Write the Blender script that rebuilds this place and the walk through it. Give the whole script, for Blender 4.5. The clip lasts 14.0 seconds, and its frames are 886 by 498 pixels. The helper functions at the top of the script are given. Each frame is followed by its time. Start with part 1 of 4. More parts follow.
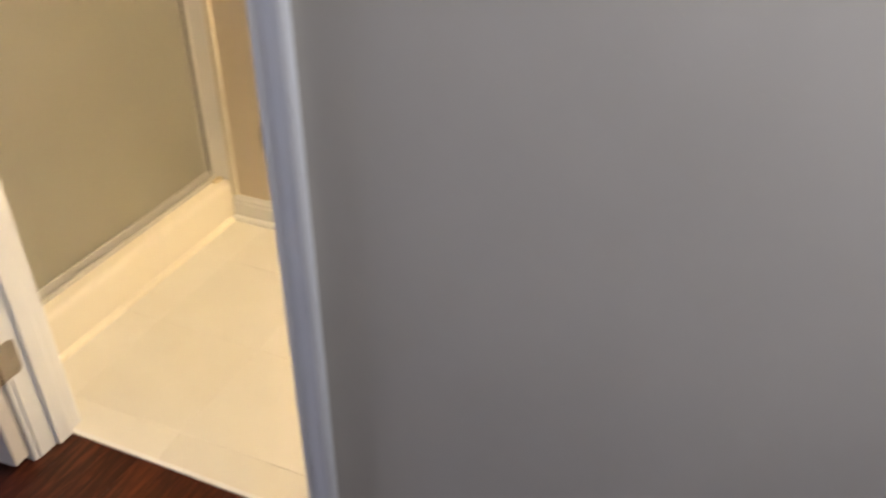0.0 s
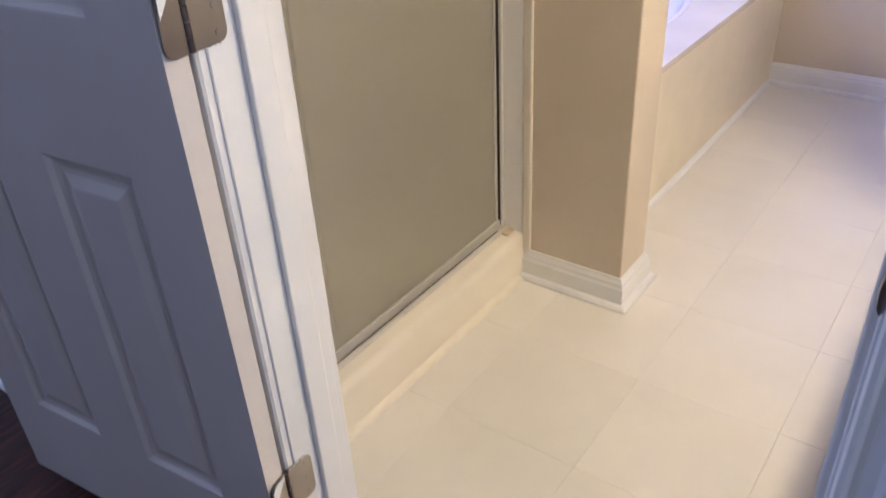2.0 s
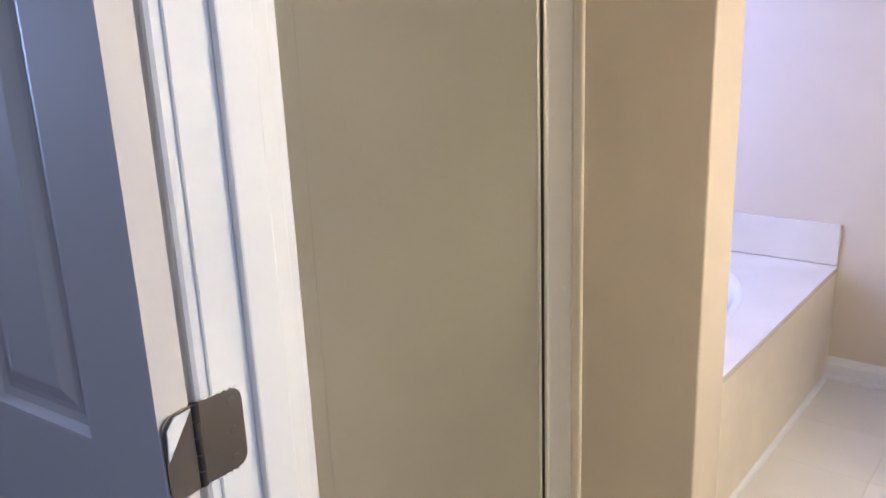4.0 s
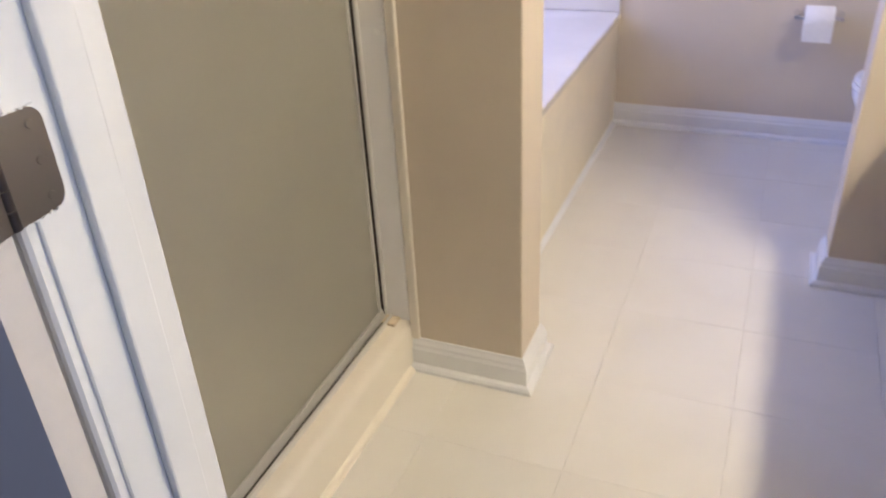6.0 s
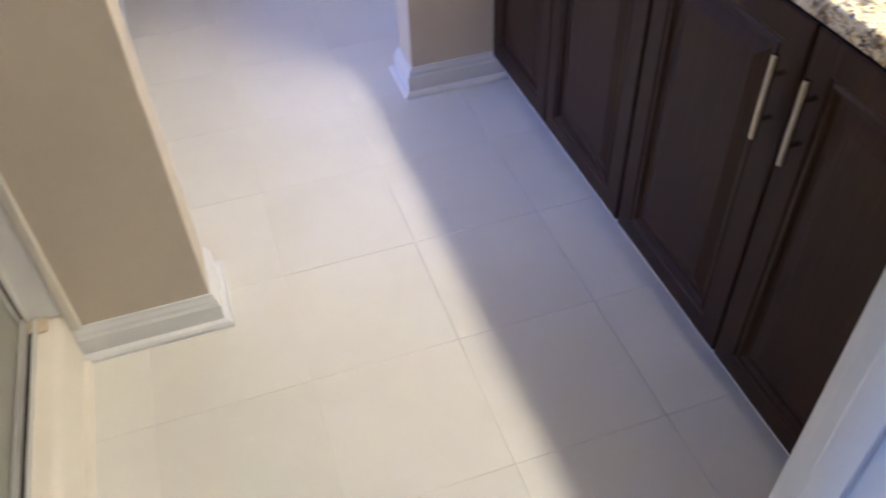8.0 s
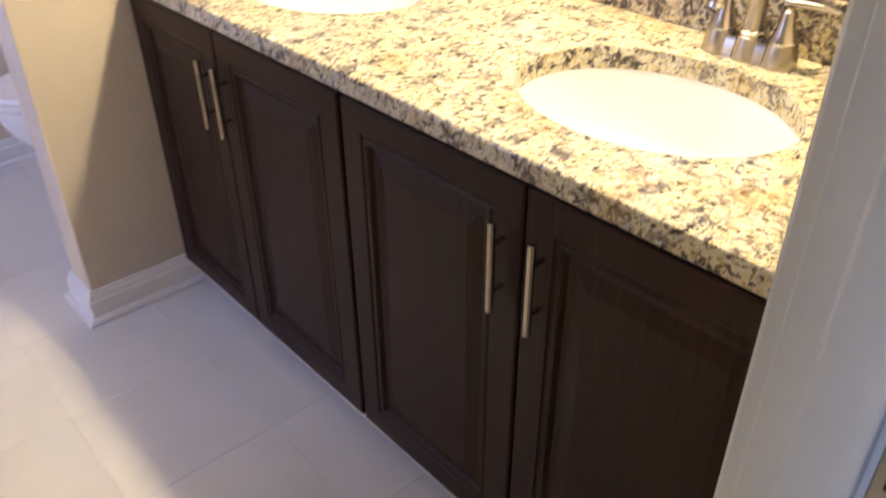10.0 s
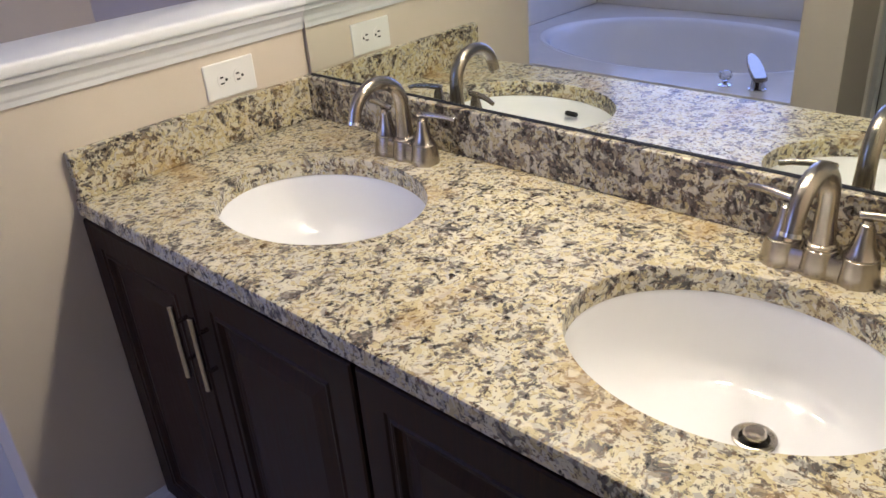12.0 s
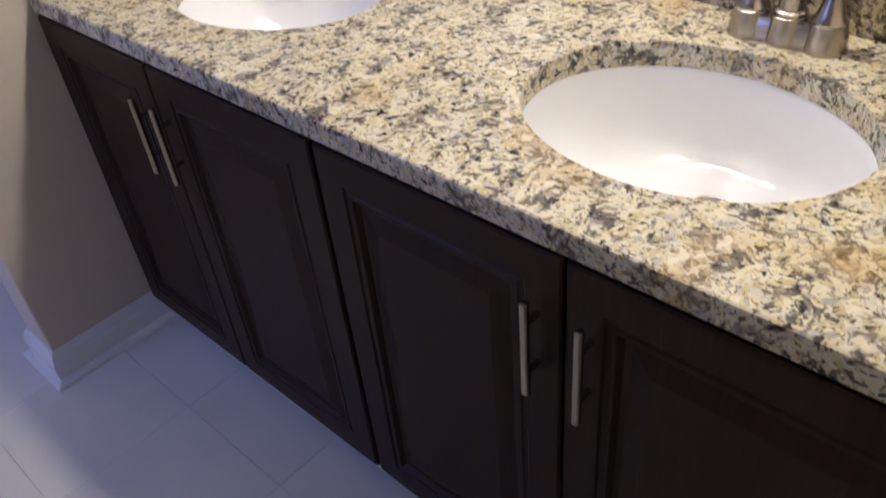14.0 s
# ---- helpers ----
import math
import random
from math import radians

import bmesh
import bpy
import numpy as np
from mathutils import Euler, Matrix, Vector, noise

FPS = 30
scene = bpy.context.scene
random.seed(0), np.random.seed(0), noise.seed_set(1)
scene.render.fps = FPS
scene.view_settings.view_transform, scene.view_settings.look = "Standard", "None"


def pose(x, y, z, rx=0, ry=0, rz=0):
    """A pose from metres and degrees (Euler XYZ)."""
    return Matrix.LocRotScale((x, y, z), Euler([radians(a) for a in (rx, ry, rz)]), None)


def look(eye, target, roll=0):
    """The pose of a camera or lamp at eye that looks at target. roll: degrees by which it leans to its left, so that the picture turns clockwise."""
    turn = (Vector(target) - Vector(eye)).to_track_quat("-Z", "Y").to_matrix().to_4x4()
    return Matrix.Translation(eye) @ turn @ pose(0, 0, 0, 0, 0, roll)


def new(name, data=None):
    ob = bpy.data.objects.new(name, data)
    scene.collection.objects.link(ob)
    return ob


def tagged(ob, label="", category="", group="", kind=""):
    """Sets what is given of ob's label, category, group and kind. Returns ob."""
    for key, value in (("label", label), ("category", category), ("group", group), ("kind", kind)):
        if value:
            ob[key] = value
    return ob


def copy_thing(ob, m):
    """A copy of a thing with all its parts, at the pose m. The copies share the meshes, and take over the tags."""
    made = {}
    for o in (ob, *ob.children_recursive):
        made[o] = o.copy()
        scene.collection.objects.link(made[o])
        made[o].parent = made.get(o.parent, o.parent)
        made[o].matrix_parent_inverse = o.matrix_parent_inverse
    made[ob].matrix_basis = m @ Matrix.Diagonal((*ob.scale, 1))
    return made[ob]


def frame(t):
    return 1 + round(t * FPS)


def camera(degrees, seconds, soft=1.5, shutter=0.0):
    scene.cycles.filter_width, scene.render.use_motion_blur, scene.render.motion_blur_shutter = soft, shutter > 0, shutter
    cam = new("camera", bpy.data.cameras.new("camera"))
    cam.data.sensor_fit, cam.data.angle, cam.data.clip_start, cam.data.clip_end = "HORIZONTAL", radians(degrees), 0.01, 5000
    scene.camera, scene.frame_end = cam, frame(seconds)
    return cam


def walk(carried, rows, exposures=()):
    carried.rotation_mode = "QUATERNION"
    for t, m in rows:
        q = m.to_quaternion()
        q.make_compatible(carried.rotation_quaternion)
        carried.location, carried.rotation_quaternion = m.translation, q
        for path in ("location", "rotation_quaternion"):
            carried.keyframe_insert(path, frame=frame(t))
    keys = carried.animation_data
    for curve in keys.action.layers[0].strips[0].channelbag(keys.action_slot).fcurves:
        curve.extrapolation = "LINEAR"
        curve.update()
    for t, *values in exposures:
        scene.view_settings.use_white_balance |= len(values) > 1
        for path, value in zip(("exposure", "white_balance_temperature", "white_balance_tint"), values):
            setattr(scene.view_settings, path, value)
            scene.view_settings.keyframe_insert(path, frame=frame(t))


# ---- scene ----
cam = camera(58.0, 14.0, 1.55, 0.4)
PATH = [
    (0, (1.512, -1.857, 1.416), (0.879, -0.313, 0.313), 0.5),
    (0.5, (1.366, -1.840, 1.268), (0.449, -0.405, 0.219), -0.2),
    (1, (1.212, -1.765, 1.259), (0.188, -0.420, 0.190), -0.6),
    (1.5, (1.051, -1.651, 1.284), (0.016, -0.346, 0.177), -1.6),
    (2, (0.942, -1.601, 1.297), (-0.085, -0.259, 0.227), -3.3),
    (2.5, (0.896, -1.566, 1.322), (-0.183, -0.141, 0.425), -5.1),
    (3, (0.801, -1.449, 1.403), (-0.380, 0.023, 0.739), -2.5),
    (3.2, (0.825, -1.457, 1.447), (-0.405, 0.026, 0.912), -2.3),
    (5.3, (0.803, -1.417, 1.419), (-0.294, 0.111, 0.739), -2.0),
    (5.5, (0.794, -1.433, 1.379), (-0.195, 0.112, 0.582), -2.2),
    (6, (0.723, -1.440, 1.306), (0.027, 0.141, 0.298), -3.2),
    (6.5, (0.693, -1.423, 1.344), (0.209, 0.112, 0.156), -6.7),
    (7, (0.578, -1.324, 1.393), (0.369, 0.134, 0.040), -7.6),
    (7.5, (0.484, -1.266, 1.383), (0.547, 0.153, -0.025), -6.7),
    (7.7, (0.411, -1.262, 1.376), (0.624, 0.143, -0.032), -5.0),
    (9.8, (0.497, -1.097, 1.287), (1.538, 0.160, 0.131), 0.1),
    (10, (0.530, -1.064, 1.294), (1.636, 0.185, 0.191), -0.4),
    (10.2, (0.533, -1.025, 1.340), (1.715, 0.173, 0.260), 0.3),
    (10.5, (0.569, -0.968, 1.399), (1.814, 0.195, 0.350), -0.4),
    (10.8, (0.601, -0.913, 1.399), (1.913, 0.253, 0.440), -1.3),
    (11, (0.622, -0.874, 1.433), (1.944, 0.291, 0.488), -2.5),
    (11.5, (0.677, -0.791, 1.453), (1.960, 0.420, 0.511), -4.3),
    (12, (0.676, -0.767, 1.426), (1.929, 0.482, 0.494), -4.7),
    (12.5, (0.641, -0.772, 1.435), (1.888, 0.441, 0.448), -4.1),
    (13, (0.654, -0.800, 1.413), (1.862, 0.395, 0.359), -4.8),
    (13.5, (0.672, -0.816, 1.379), (1.816, 0.353, 0.229), -5.9),
    (14, (0.674, -0.834, 1.338), (1.758, 0.288, 0.087), -6.0),
]
EXPOSE = [(0, 1.35, 11000, 10), (0.5, 1.15, 9300, 10), (1.0, 0.62, 8500, 10), (1.5, 0.95, 7700, 12), (2.0, 1.05, 7400, 13), (2.5, 1.15, 7000, 13), (3.0, 1.05, 6800, 12), (5.3, 1.17, 7400, 10), (6.0, 1.04, 7150, 10), (6.5, 1.0, 6850, 10), (7.7, 1.05, 6450, 8), (9.8, 1.2, 7200, 8), (10.0, 0.95, 8300, 8), (10.5, -0.62, 7900, 10), (11.0, -1.52, 6700, 10), (11.5, -0.58, 6350, 9), (12.5, -0.12, 6100, 13), (13.5, -0.1, 5950, 13), (14.0, -0.12, 5900, 14)]
walk(cam, [(t, look(eye, target, roll)) for t, eye, target, roll in PATH], EXPOSE)

# ---------------------------------------------------------------- world and lights
DAY = (0.30, 0.40, 1.0)
WARM = (1.0, 0.89, 0.72)
world = bpy.data.worlds.new("dusk_sky")
scene.world = world
world.use_nodes = True
wn = world.node_tree.nodes
sky = wn.new("ShaderNodeTexSky")
sky.sky_type, sky.sun_disc = "NISHITA", False
sky.sun_elevation, sky.sun_rotation = radians(8), radians(200)
world.node_tree.links.new(sky.outputs[0], wn["Background"].inputs[0])
wn["Background"].inputs[1].default_value = 0.06


def area_lamp(name, m, sx, sy, power, color):
    data = bpy.data.lights.new(name, "AREA")
    data.shape, data.size, data.size_y, data.energy, data.color = "RECTANGLE", sx, sy, power, color
    ob = new(name, data)
    ob.matrix_world = m
    return ob


# daylight standing in the openings of the three windows
area_lamp("tub_window_daylight", look((-1.095, 1.0, 1.58), (0.6, 1.0, 1.58)), 1.44, 1.4, 24, DAY)
area_lamp("bedroom_window_daylight", look((2.295, -1.55, 1.80), (0.2, -1.55, 1.80)), 0.80, 0.95, 8.0, (0.50, 0.64, 1.0))
area_lamp("bedroom_side_daylight", look((-5.995, -2.10, 1.60), (0.2, -2.10, 1.60)), 1.00, 1.30, 100, (0.35, 0.50, 1.0))

# ---------------------------------------------------------------- materials


def material(name, color, rough=0.5, metal=0.0, spec=0.5, coat=0.0):
    mat = bpy.data.materials.new(name)
    mat.use_nodes = True
    b = mat.node_tree.nodes["Principled BSDF"]
    b.inputs["Base Color"].default_value = (*color, 1)
    b.inputs["Roughness"].default_value = rough
    b.inputs["Metallic"].default_value = metal
    b.inputs["Specular IOR Level"].default_value = spec
    b.inputs["Coat Weight"].default_value = coat
    return mat


def nodes_of(mat):
    return mat.node_tree.nodes, mat.node_tree.links, mat.node_tree.nodes["Principled BSDF"]


def coords(mat, scale=(1, 1, 1)):
    n, l, _ = nodes_of(mat)
    tc = n.new("ShaderNodeTexCoord")
    mp = n.new("ShaderNodeMapping")
    mp.inputs["Scale"].default_value = scale
    l.new(tc.outputs["Object"], mp.inputs["Vector"])
    return mp.outputs["Vector"]


def noise_tex(mat, vec, scale, detail=4.0, rough=0.55, distort=0.0):
    n, l, _ = nodes_of(mat)
    t = n.new("ShaderNodeTexNoise")
    t.inputs["Scale"].default_value, t.inputs["Detail"].default_value = scale, detail
    t.inputs["Roughness"].default_value, t.inputs["Distortion"].default_value = rough, distort
    l.new(vec, t.inputs["Vector"])
    return t.outputs["Fac"]


def ramp(mat, fac, stops):
    n, l, _ = nodes_of(mat)
    r = n.new("ShaderNodeValToRGB")
    els = r.color_ramp.elements
    while len(els) < len(stops):
        els.new(0.5)
    for e, (p, c) in zip(els, stops):
        e.position, e.color = p, (*c, 1)
    l.new(fac, r.inputs["Fac"])
    return r.outputs["Color"]


def mixed(mat, fac, a, b, mode="MIX"):
    n, l, _ = nodes_of(mat)
    m = n.new("ShaderNodeMix")
    m.data_type, m.blend_type = "RGBA", mode
    for sock, v in ((m.inputs[0], fac), (m.inputs[6], a), (m.inputs[7], b)):
        if isinstance(v, (int, float)):
            sock.default_value = v
        elif isinstance(v, tuple):
            sock.default_value = (*v, 1)
        else:
            l.new(v, sock)
    return m.outputs[2]


def bumped(mat, height, strength, distance=0.002):
    n, l, b = nodes_of(mat)
    k = n.new("ShaderNodeBump")
    k.inputs["Strength"].default_value, k.inputs["Distance"].default_value = strength, distance
    l.new(height, k.inputs["Height"])
    l.new(k.outputs["Normal"], b.inputs["Normal"])


def varied(mat, color, amount, scale, rough, rough_amount=0.08, bump=0.15, fine=180):
    """Broad mottling, fine relief and uneven gloss round one base colour."""
    n, l, b = nodes_of(mat)
    vec = coords(mat)
    broad = noise_tex(mat, vec, scale, 5)
    lo = tuple(c * (1 - amount) for c in color)
    hi = tuple(min(1, c * (1 + amount)) for c in color)
    l.new(ramp(mat, broad, [(0.3, lo), (0.7, hi)]), b.inputs["Base Color"])
    small = noise_tex(mat, vec, fine, 3)
    l.new(ramp(mat, broad, [(0.3, (rough - rough_amount,) * 3), (0.7, (rough + rough_amount,) * 3)]), b.inputs["Roughness"])
    bumped(mat, small, bump, 0.0015)
    return mat


PAINT_TAN = varied(material("tan_wall_paint", (0.5, 0.4, 0.27), 0.6), (0.62, 0.545, 0.45), 0.04, 3, 0.62, 0.05, 0.25, 260)
PAINT_GREY = varied(material("grey_wall_paint", (0.3, 0.3, 0.3), 0.6), (0.60, 0.56, 0.505), 0.04, 3, 0.6, 0.05, 0.25, 260)
PAINT_CEIL = varied(material("ceiling_paint", (0.7, 0.7, 0.68), 0.8), (0.70, 0.69, 0.66), 0.03, 4, 0.8, 0.05, 0.5, 120)
TRIM = varied(material("white_trim_paint", (0.78, 0.78, 0.77), 0.35), (0.745, 0.755, 0.77), 0.03, 6, 0.36, 0.08, 0.08, 90)
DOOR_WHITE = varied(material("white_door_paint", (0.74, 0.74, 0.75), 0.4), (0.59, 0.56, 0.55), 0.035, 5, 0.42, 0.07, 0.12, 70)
MARBLE = varied(material("cultured_marble", (0.72, 0.68, 0.6), 0.2), (0.70, 0.66, 0.60), 0.06, 4, 0.2, 0.06, 0.02, 30)
MARBLE_CREAM = varied(material("cream_marble_panel", (0.72, 0.65, 0.5), 0.2), (0.73, 0.66, 0.52), 0.05, 9, 0.40, 0.04, 0.02, 30)
TUB_WHITE = varied(material("tub_acrylic", (0.75, 0.74, 0.74), 0.15), (0.75, 0.73, 0.72), 0.02, 4, 0.15, 0.04, 0.01, 30)
CURB_WHITE = varied(material("shower_pan_acrylic", (0.72, 0.68, 0.6), 0.4), (0.74, 0.69, 0.605), 0.03, 3, 0.42, 0.03, 0.02, 60)
FLANGE = varied(material("gloss_white_flange", (0.86, 0.85, 0.84), 0.25), (0.86, 0.85, 0.84), 0.02, 4, 0.25, 0.04, 0.02, 60)
PORCELAIN = varied(material("white_porcelain", (0.82, 0.8, 0.79), 0.08), (0.85, 0.85, 0.86), 0.012, 3, 0.08, 0.03, 0.01, 20)
CAULK = varied(material("old_caulk", (0.6, 0.5, 0.35), 0.6), (0.62, 0.52, 0.38), 0.15, 30, 0.6)
PLASTIC = material("white_plastic", (0.78, 0.77, 0.74), 0.35)
RUBBER = material("grey_rubber_seal", (0.05, 0.043, 0.037), 0.6)
DARK = material("dark_recess", (0.012, 0.011, 0.010), 0.6)
SHADE = varied(material("added_white_shade", (0.6, 0.58, 0.55), 0.7), (0.55, 0.53, 0.5), 0.03, 8, 0.75, 0.03, 0.02, 40)
PAPER = varied(material("tissue_paper", (0.85, 0.85, 0.84), 0.9), (0.84, 0.83, 0.82), 0.03, 40, 0.9, 0.03, 0.4, 300)


def brushed(name, color, rough, scale=(1, 1, 1)):
    mat = material(name, color, rough, 1.0)
    n, l, b = nodes_of(mat)
    vec = coords(mat, scale)
    g = noise_tex(mat, vec, 240, 3)
    l.new(ramp(mat, g, [(0.3, (rough * 0.92,) * 3), (0.7, (rough * 1.08,) * 3)]), b.inputs["Roughness"])
    bumped(mat, g, 0.02, 0.0004)
    return mat


NICKEL = brushed("brushed_nickel", (0.43, 0.385, 0.33), 0.25, (1, 1, 6))
HINGE = material("worn_nickel_hinge", (0.40, 0.365, 0.33), 0.38, 1.0)
HINGE_DARK = brushed("dark_hinge_pin", (0.16, 0.14, 0.13), 0.35)
ALU = brushed("shower_frame_aluminium", (0.64, 0.63, 0.61), 0.34, (1, 1, 0.1))
ALU.node_tree.nodes["Principled BSDF"].inputs["Metallic"].default_value = 0.5
CHROME = material("chrome", (0.82, 0.83, 0.85), 0.06, 1.0)
MIRROR = material("mirror_silver", (0.84, 0.885, 0.845), 0.008, 1.0)
MIRROR_EDGE = material("mirror_edge", (0.06, 0.065, 0.075), 0.25, 0.3)


def granite(name, fleck, level, rusty):
    """Yellow-cream granite: cream crystals, grey quartz, brown-black mica flecks, rust marks. level: share of dark
    flecks.
    """
    mat = material(name, (0.6, 0.5, 0.35), 0.14, 0, 0.5, 0.15)
    n, l, b = nodes_of(mat)
    vec = coords(mat)
    warp = n.new("ShaderNodeTexNoise")
    warp.inputs["Scale"].default_value, warp.inputs["Detail"].default_value = 26, 3
    l.new(vec, warp.inputs["Vector"])
    add = n.new("ShaderNodeMixRGB")
    add.blend_type = "LINEAR_LIGHT"
    add.inputs["Fac"].default_value = 0.016
    l.new(vec, add.inputs["Color1"])
    l.new(warp.outputs["Color"], add.inputs["Color2"])
    v2 = add.outputs["Color"]
    cells = n.new("ShaderNodeTexVoronoi")
    cells.inputs["Scale"].default_value = 120
    l.new(v2, cells.inputs["Vector"])
    sep = n.new("ShaderNodeSeparateColor")
    l.new(cells.outputs["Color"], sep.inputs["Color"])
    crystals = ramp(mat, sep.outputs[0], [(0.0, (0.46, 0.38, 0.20)), (0.25, (0.57, 0.49, 0.285)), (0.5, (0.64, 0.59, 0.41)), (0.75, (0.61, 0.575, 0.46)), (0.9, (0.50, 0.47, 0.41)), (1.0, (0.32, 0.30, 0.27))])
    flecks = noise_tex(mat, v2, fleck, 6, 0.62)
    blotch = noise_tex(mat, v2, 24, 3, 0.55)
    shift = n.new("ShaderNodeMath")
    shift.operation = "MULTIPLY_ADD"
    shift.inputs[1].default_value, shift.inputs[2].default_value = 0.75, -0.375
    l.new(blotch, shift.inputs[0])
    total = n.new("ShaderNodeMath")
    l.new(flecks, total.inputs[0])
    l.new(shift.outputs[0], total.inputs[1])
    dark_mask = ramp(mat, total.outputs[0], [(level, (1, 1, 1)), (level + 0.055, (0, 0, 0))])
    fine = noise_tex(mat, v2, 165, 4, 0.6)
    fine_mask = ramp(mat, fine, [(0.39, (1, 1, 1)), (0.44, (0, 0, 0))])
    dark_tone = ramp(mat, sep.outputs[1], [(0.0, (0.022, 0.018, 0.015)), (0.3, (0.050, 0.042, 0.036)), (0.55, (0.11, 0.095, 0.082)), (0.8, (0.22, 0.195, 0.17)), (1.0, (0.30, 0.24, 0.15))])
    col = mixed(mat, dark_mask, crystals, dark_tone)
    col = mixed(mat, fine_mask, col, (0.15, 0.10, 0.065))
    rust = noise_tex(mat, vec, 7.5, 3, 0.5)
    rust_mask = ramp(mat, rust, [(0.56, (0, 0, 0)), (0.72, (rusty,) * 3)])
    col = mixed(mat, rust_mask, col, (0.45, 0.28, 0.09))
    pale = noise_tex(mat, v2, 34, 2, 0.5)
    col = mixed(mat, ramp(mat, pale, [(0.63, (0, 0, 0)), (0.67, (0.7, 0.7, 0.7))]), col, (0.70, 0.655, 0.53))
    cloud = noise_tex(mat, vec, 4, 2)
    col = mixed(mat, 0.5, col, ramp(mat, cloud, [(0.35, (0.72, 0.70, 0.68)), (0.65, (1, 1, 1))]), "MULTIPLY")
    l.new(col, b.inputs["Base Color"])
    l.new(ramp(mat, flecks, [(0.4, (0.27,) * 3), (0.6, (0.36,) * 3)]), b.inputs["Roughness"])
    return mat


GRANITE = granite("speckled_granite", 98, 0.424, 0.6)
# darker copy of the stone for the backsplash: shade put in as more flecks
GRANITE_SPLASH = granite("shaded_splash_granite", 82, 0.482, 0.05)


def espresso():
    mat = material("espresso_stained_wood", (0.02, 0.012, 0.008), 0.42, 0, 0.15, 0.0)
    n, l, b = nodes_of(mat)
    vec = coords(mat, (1, 14, 0.7))
    g = noise_tex(mat, vec, 9, 6, 0.6, 0.4)
    l.new(ramp(mat, g, [(0.25, (0.013, 0.0065, 0.0042)), (0.6, (0.032, 0.0148, 0.0085)), (0.8, (0.066, 0.029, 0.0135))]), b.inputs["Base Color"])
    l.new(ramp(mat, g, [(0.3, (0.36,) * 3), (0.7, (0.50,) * 3)]), b.inputs["Roughness"])
    bumped(mat, g, 0.12, 0.001)
    return mat


ESPRESSO = espresso()


def wood_floor():
    mat = material("dark_red_wood_plank", (0.06, 0.02, 0.012), 0.45, 0, 0.18, 0.0)
    n, l, b = nodes_of(mat)
    info = n.new("ShaderNodeObjectInfo")
    vec = coords(mat, (10, 1.2, 1))
    add = n.new("ShaderNodeVectorMath")
    l.new(vec, add.inputs[0])
    comb = n.new("ShaderNodeCombineXYZ")
    mul = n.new("ShaderNodeMath")
    mul.operation = "MULTIPLY"
    mul.inputs[1].default_value = 37
    l.new(info.outputs["Random"], mul.inputs[0])
    l.new(mul.outputs[0], comb.inputs[0])
    l.new(comb.outputs[0], add.inputs[1])
    g = noise_tex(mat, add.outputs[0], 6, 7, 0.62, 0.6)
    grain = ramp(mat, g, [(0.25, (0.012, 0.0035, 0.0025)), (0.5, (0.050, 0.012, 0.0065)), (0.72, (0.125, 0.034, 0.016))])
    tone = ramp(mat, info.outputs["Random"], [(0, (0.7, 0.7, 0.7)), (1, (1.15, 1.1, 1.05))])
    l.new(mixed(mat, 1.0, grain, tone, "MULTIPLY"), b.inputs["Base Color"])
    bumped(mat, g, 0.15, 0.001)
    return mat


PLANK = wood_floor()


def vinyl():
    """Off-white tile sheet with faint cloudy veining."""
    mat = material("off_white_floor_tile", (0.66, 0.62, 0.55), 0.32)
    n, l, b = nodes_of(mat)
    info = n.new("ShaderNodeObjectInfo")
    vec = coords(mat)
    add = n.new("ShaderNodeVectorMath")
    comb = n.new("ShaderNodeCombineXYZ")
    mul = n.new("ShaderNodeMath")
    mul.operation = "MULTIPLY"
    mul.inputs[1].default_value = 53
    l.new(info.outputs["Random"], mul.inputs[0])
    l.new(mul.outputs[0], comb.inputs[1])
    l.new(vec, add.inputs[0])
    l.new(comb.outputs[0], add.inputs[1])
    a = noise_tex(mat, add.outputs[0], 5, 3, 0.5, 0.2)
    base = ramp(mat, a, [(0.25, (0.69, 0.67, 0.63)), (0.75, (0.735, 0.72, 0.685))])
    tone = ramp(mat, info.outputs["Random"], [(0, (0.96, 0.96, 0.95)), (1, (1, 1, 1))])
    l.new(mixed(mat, 1.0, base, tone, "MULTIPLY"), b.inputs["Base Color"])
    l.new(ramp(mat, a, [(0.2, (0.34,) * 3), (0.8, (0.40,) * 3)]), b.inputs["Roughness"])
    bumped(mat, noise_tex(mat, vec, 60, 2), 0.05, 0.001)
    return mat


TILE = vinyl()
GROUT = varied(material("tile_joint", (0.5, 0.45, 0.38), 0.8), (0.62, 0.59, 0.54), 0.08, 20, 0.8)


def frosted():
    mat = material("obscure_shower_glass", (0.80, 0.84, 0.78), 0.42, 0, 0.5)
    n, l, b = nodes_of(mat)
    b.inputs["Transmission Weight"].default_value = 0.72
    b.inputs["IOR"].default_value = 1.3
    l.new(ramp(mat, noise_tex(mat, coords(mat), 2.2, 2), [(0.3, (0.50, 0.492, 0.45)), (0.7, (0.55, 0.54, 0.495))]), b.inputs["Base Color"])
    bumped(mat, noise_tex(mat, coords(mat), 420, 2), 0.35, 0.001)
    return mat


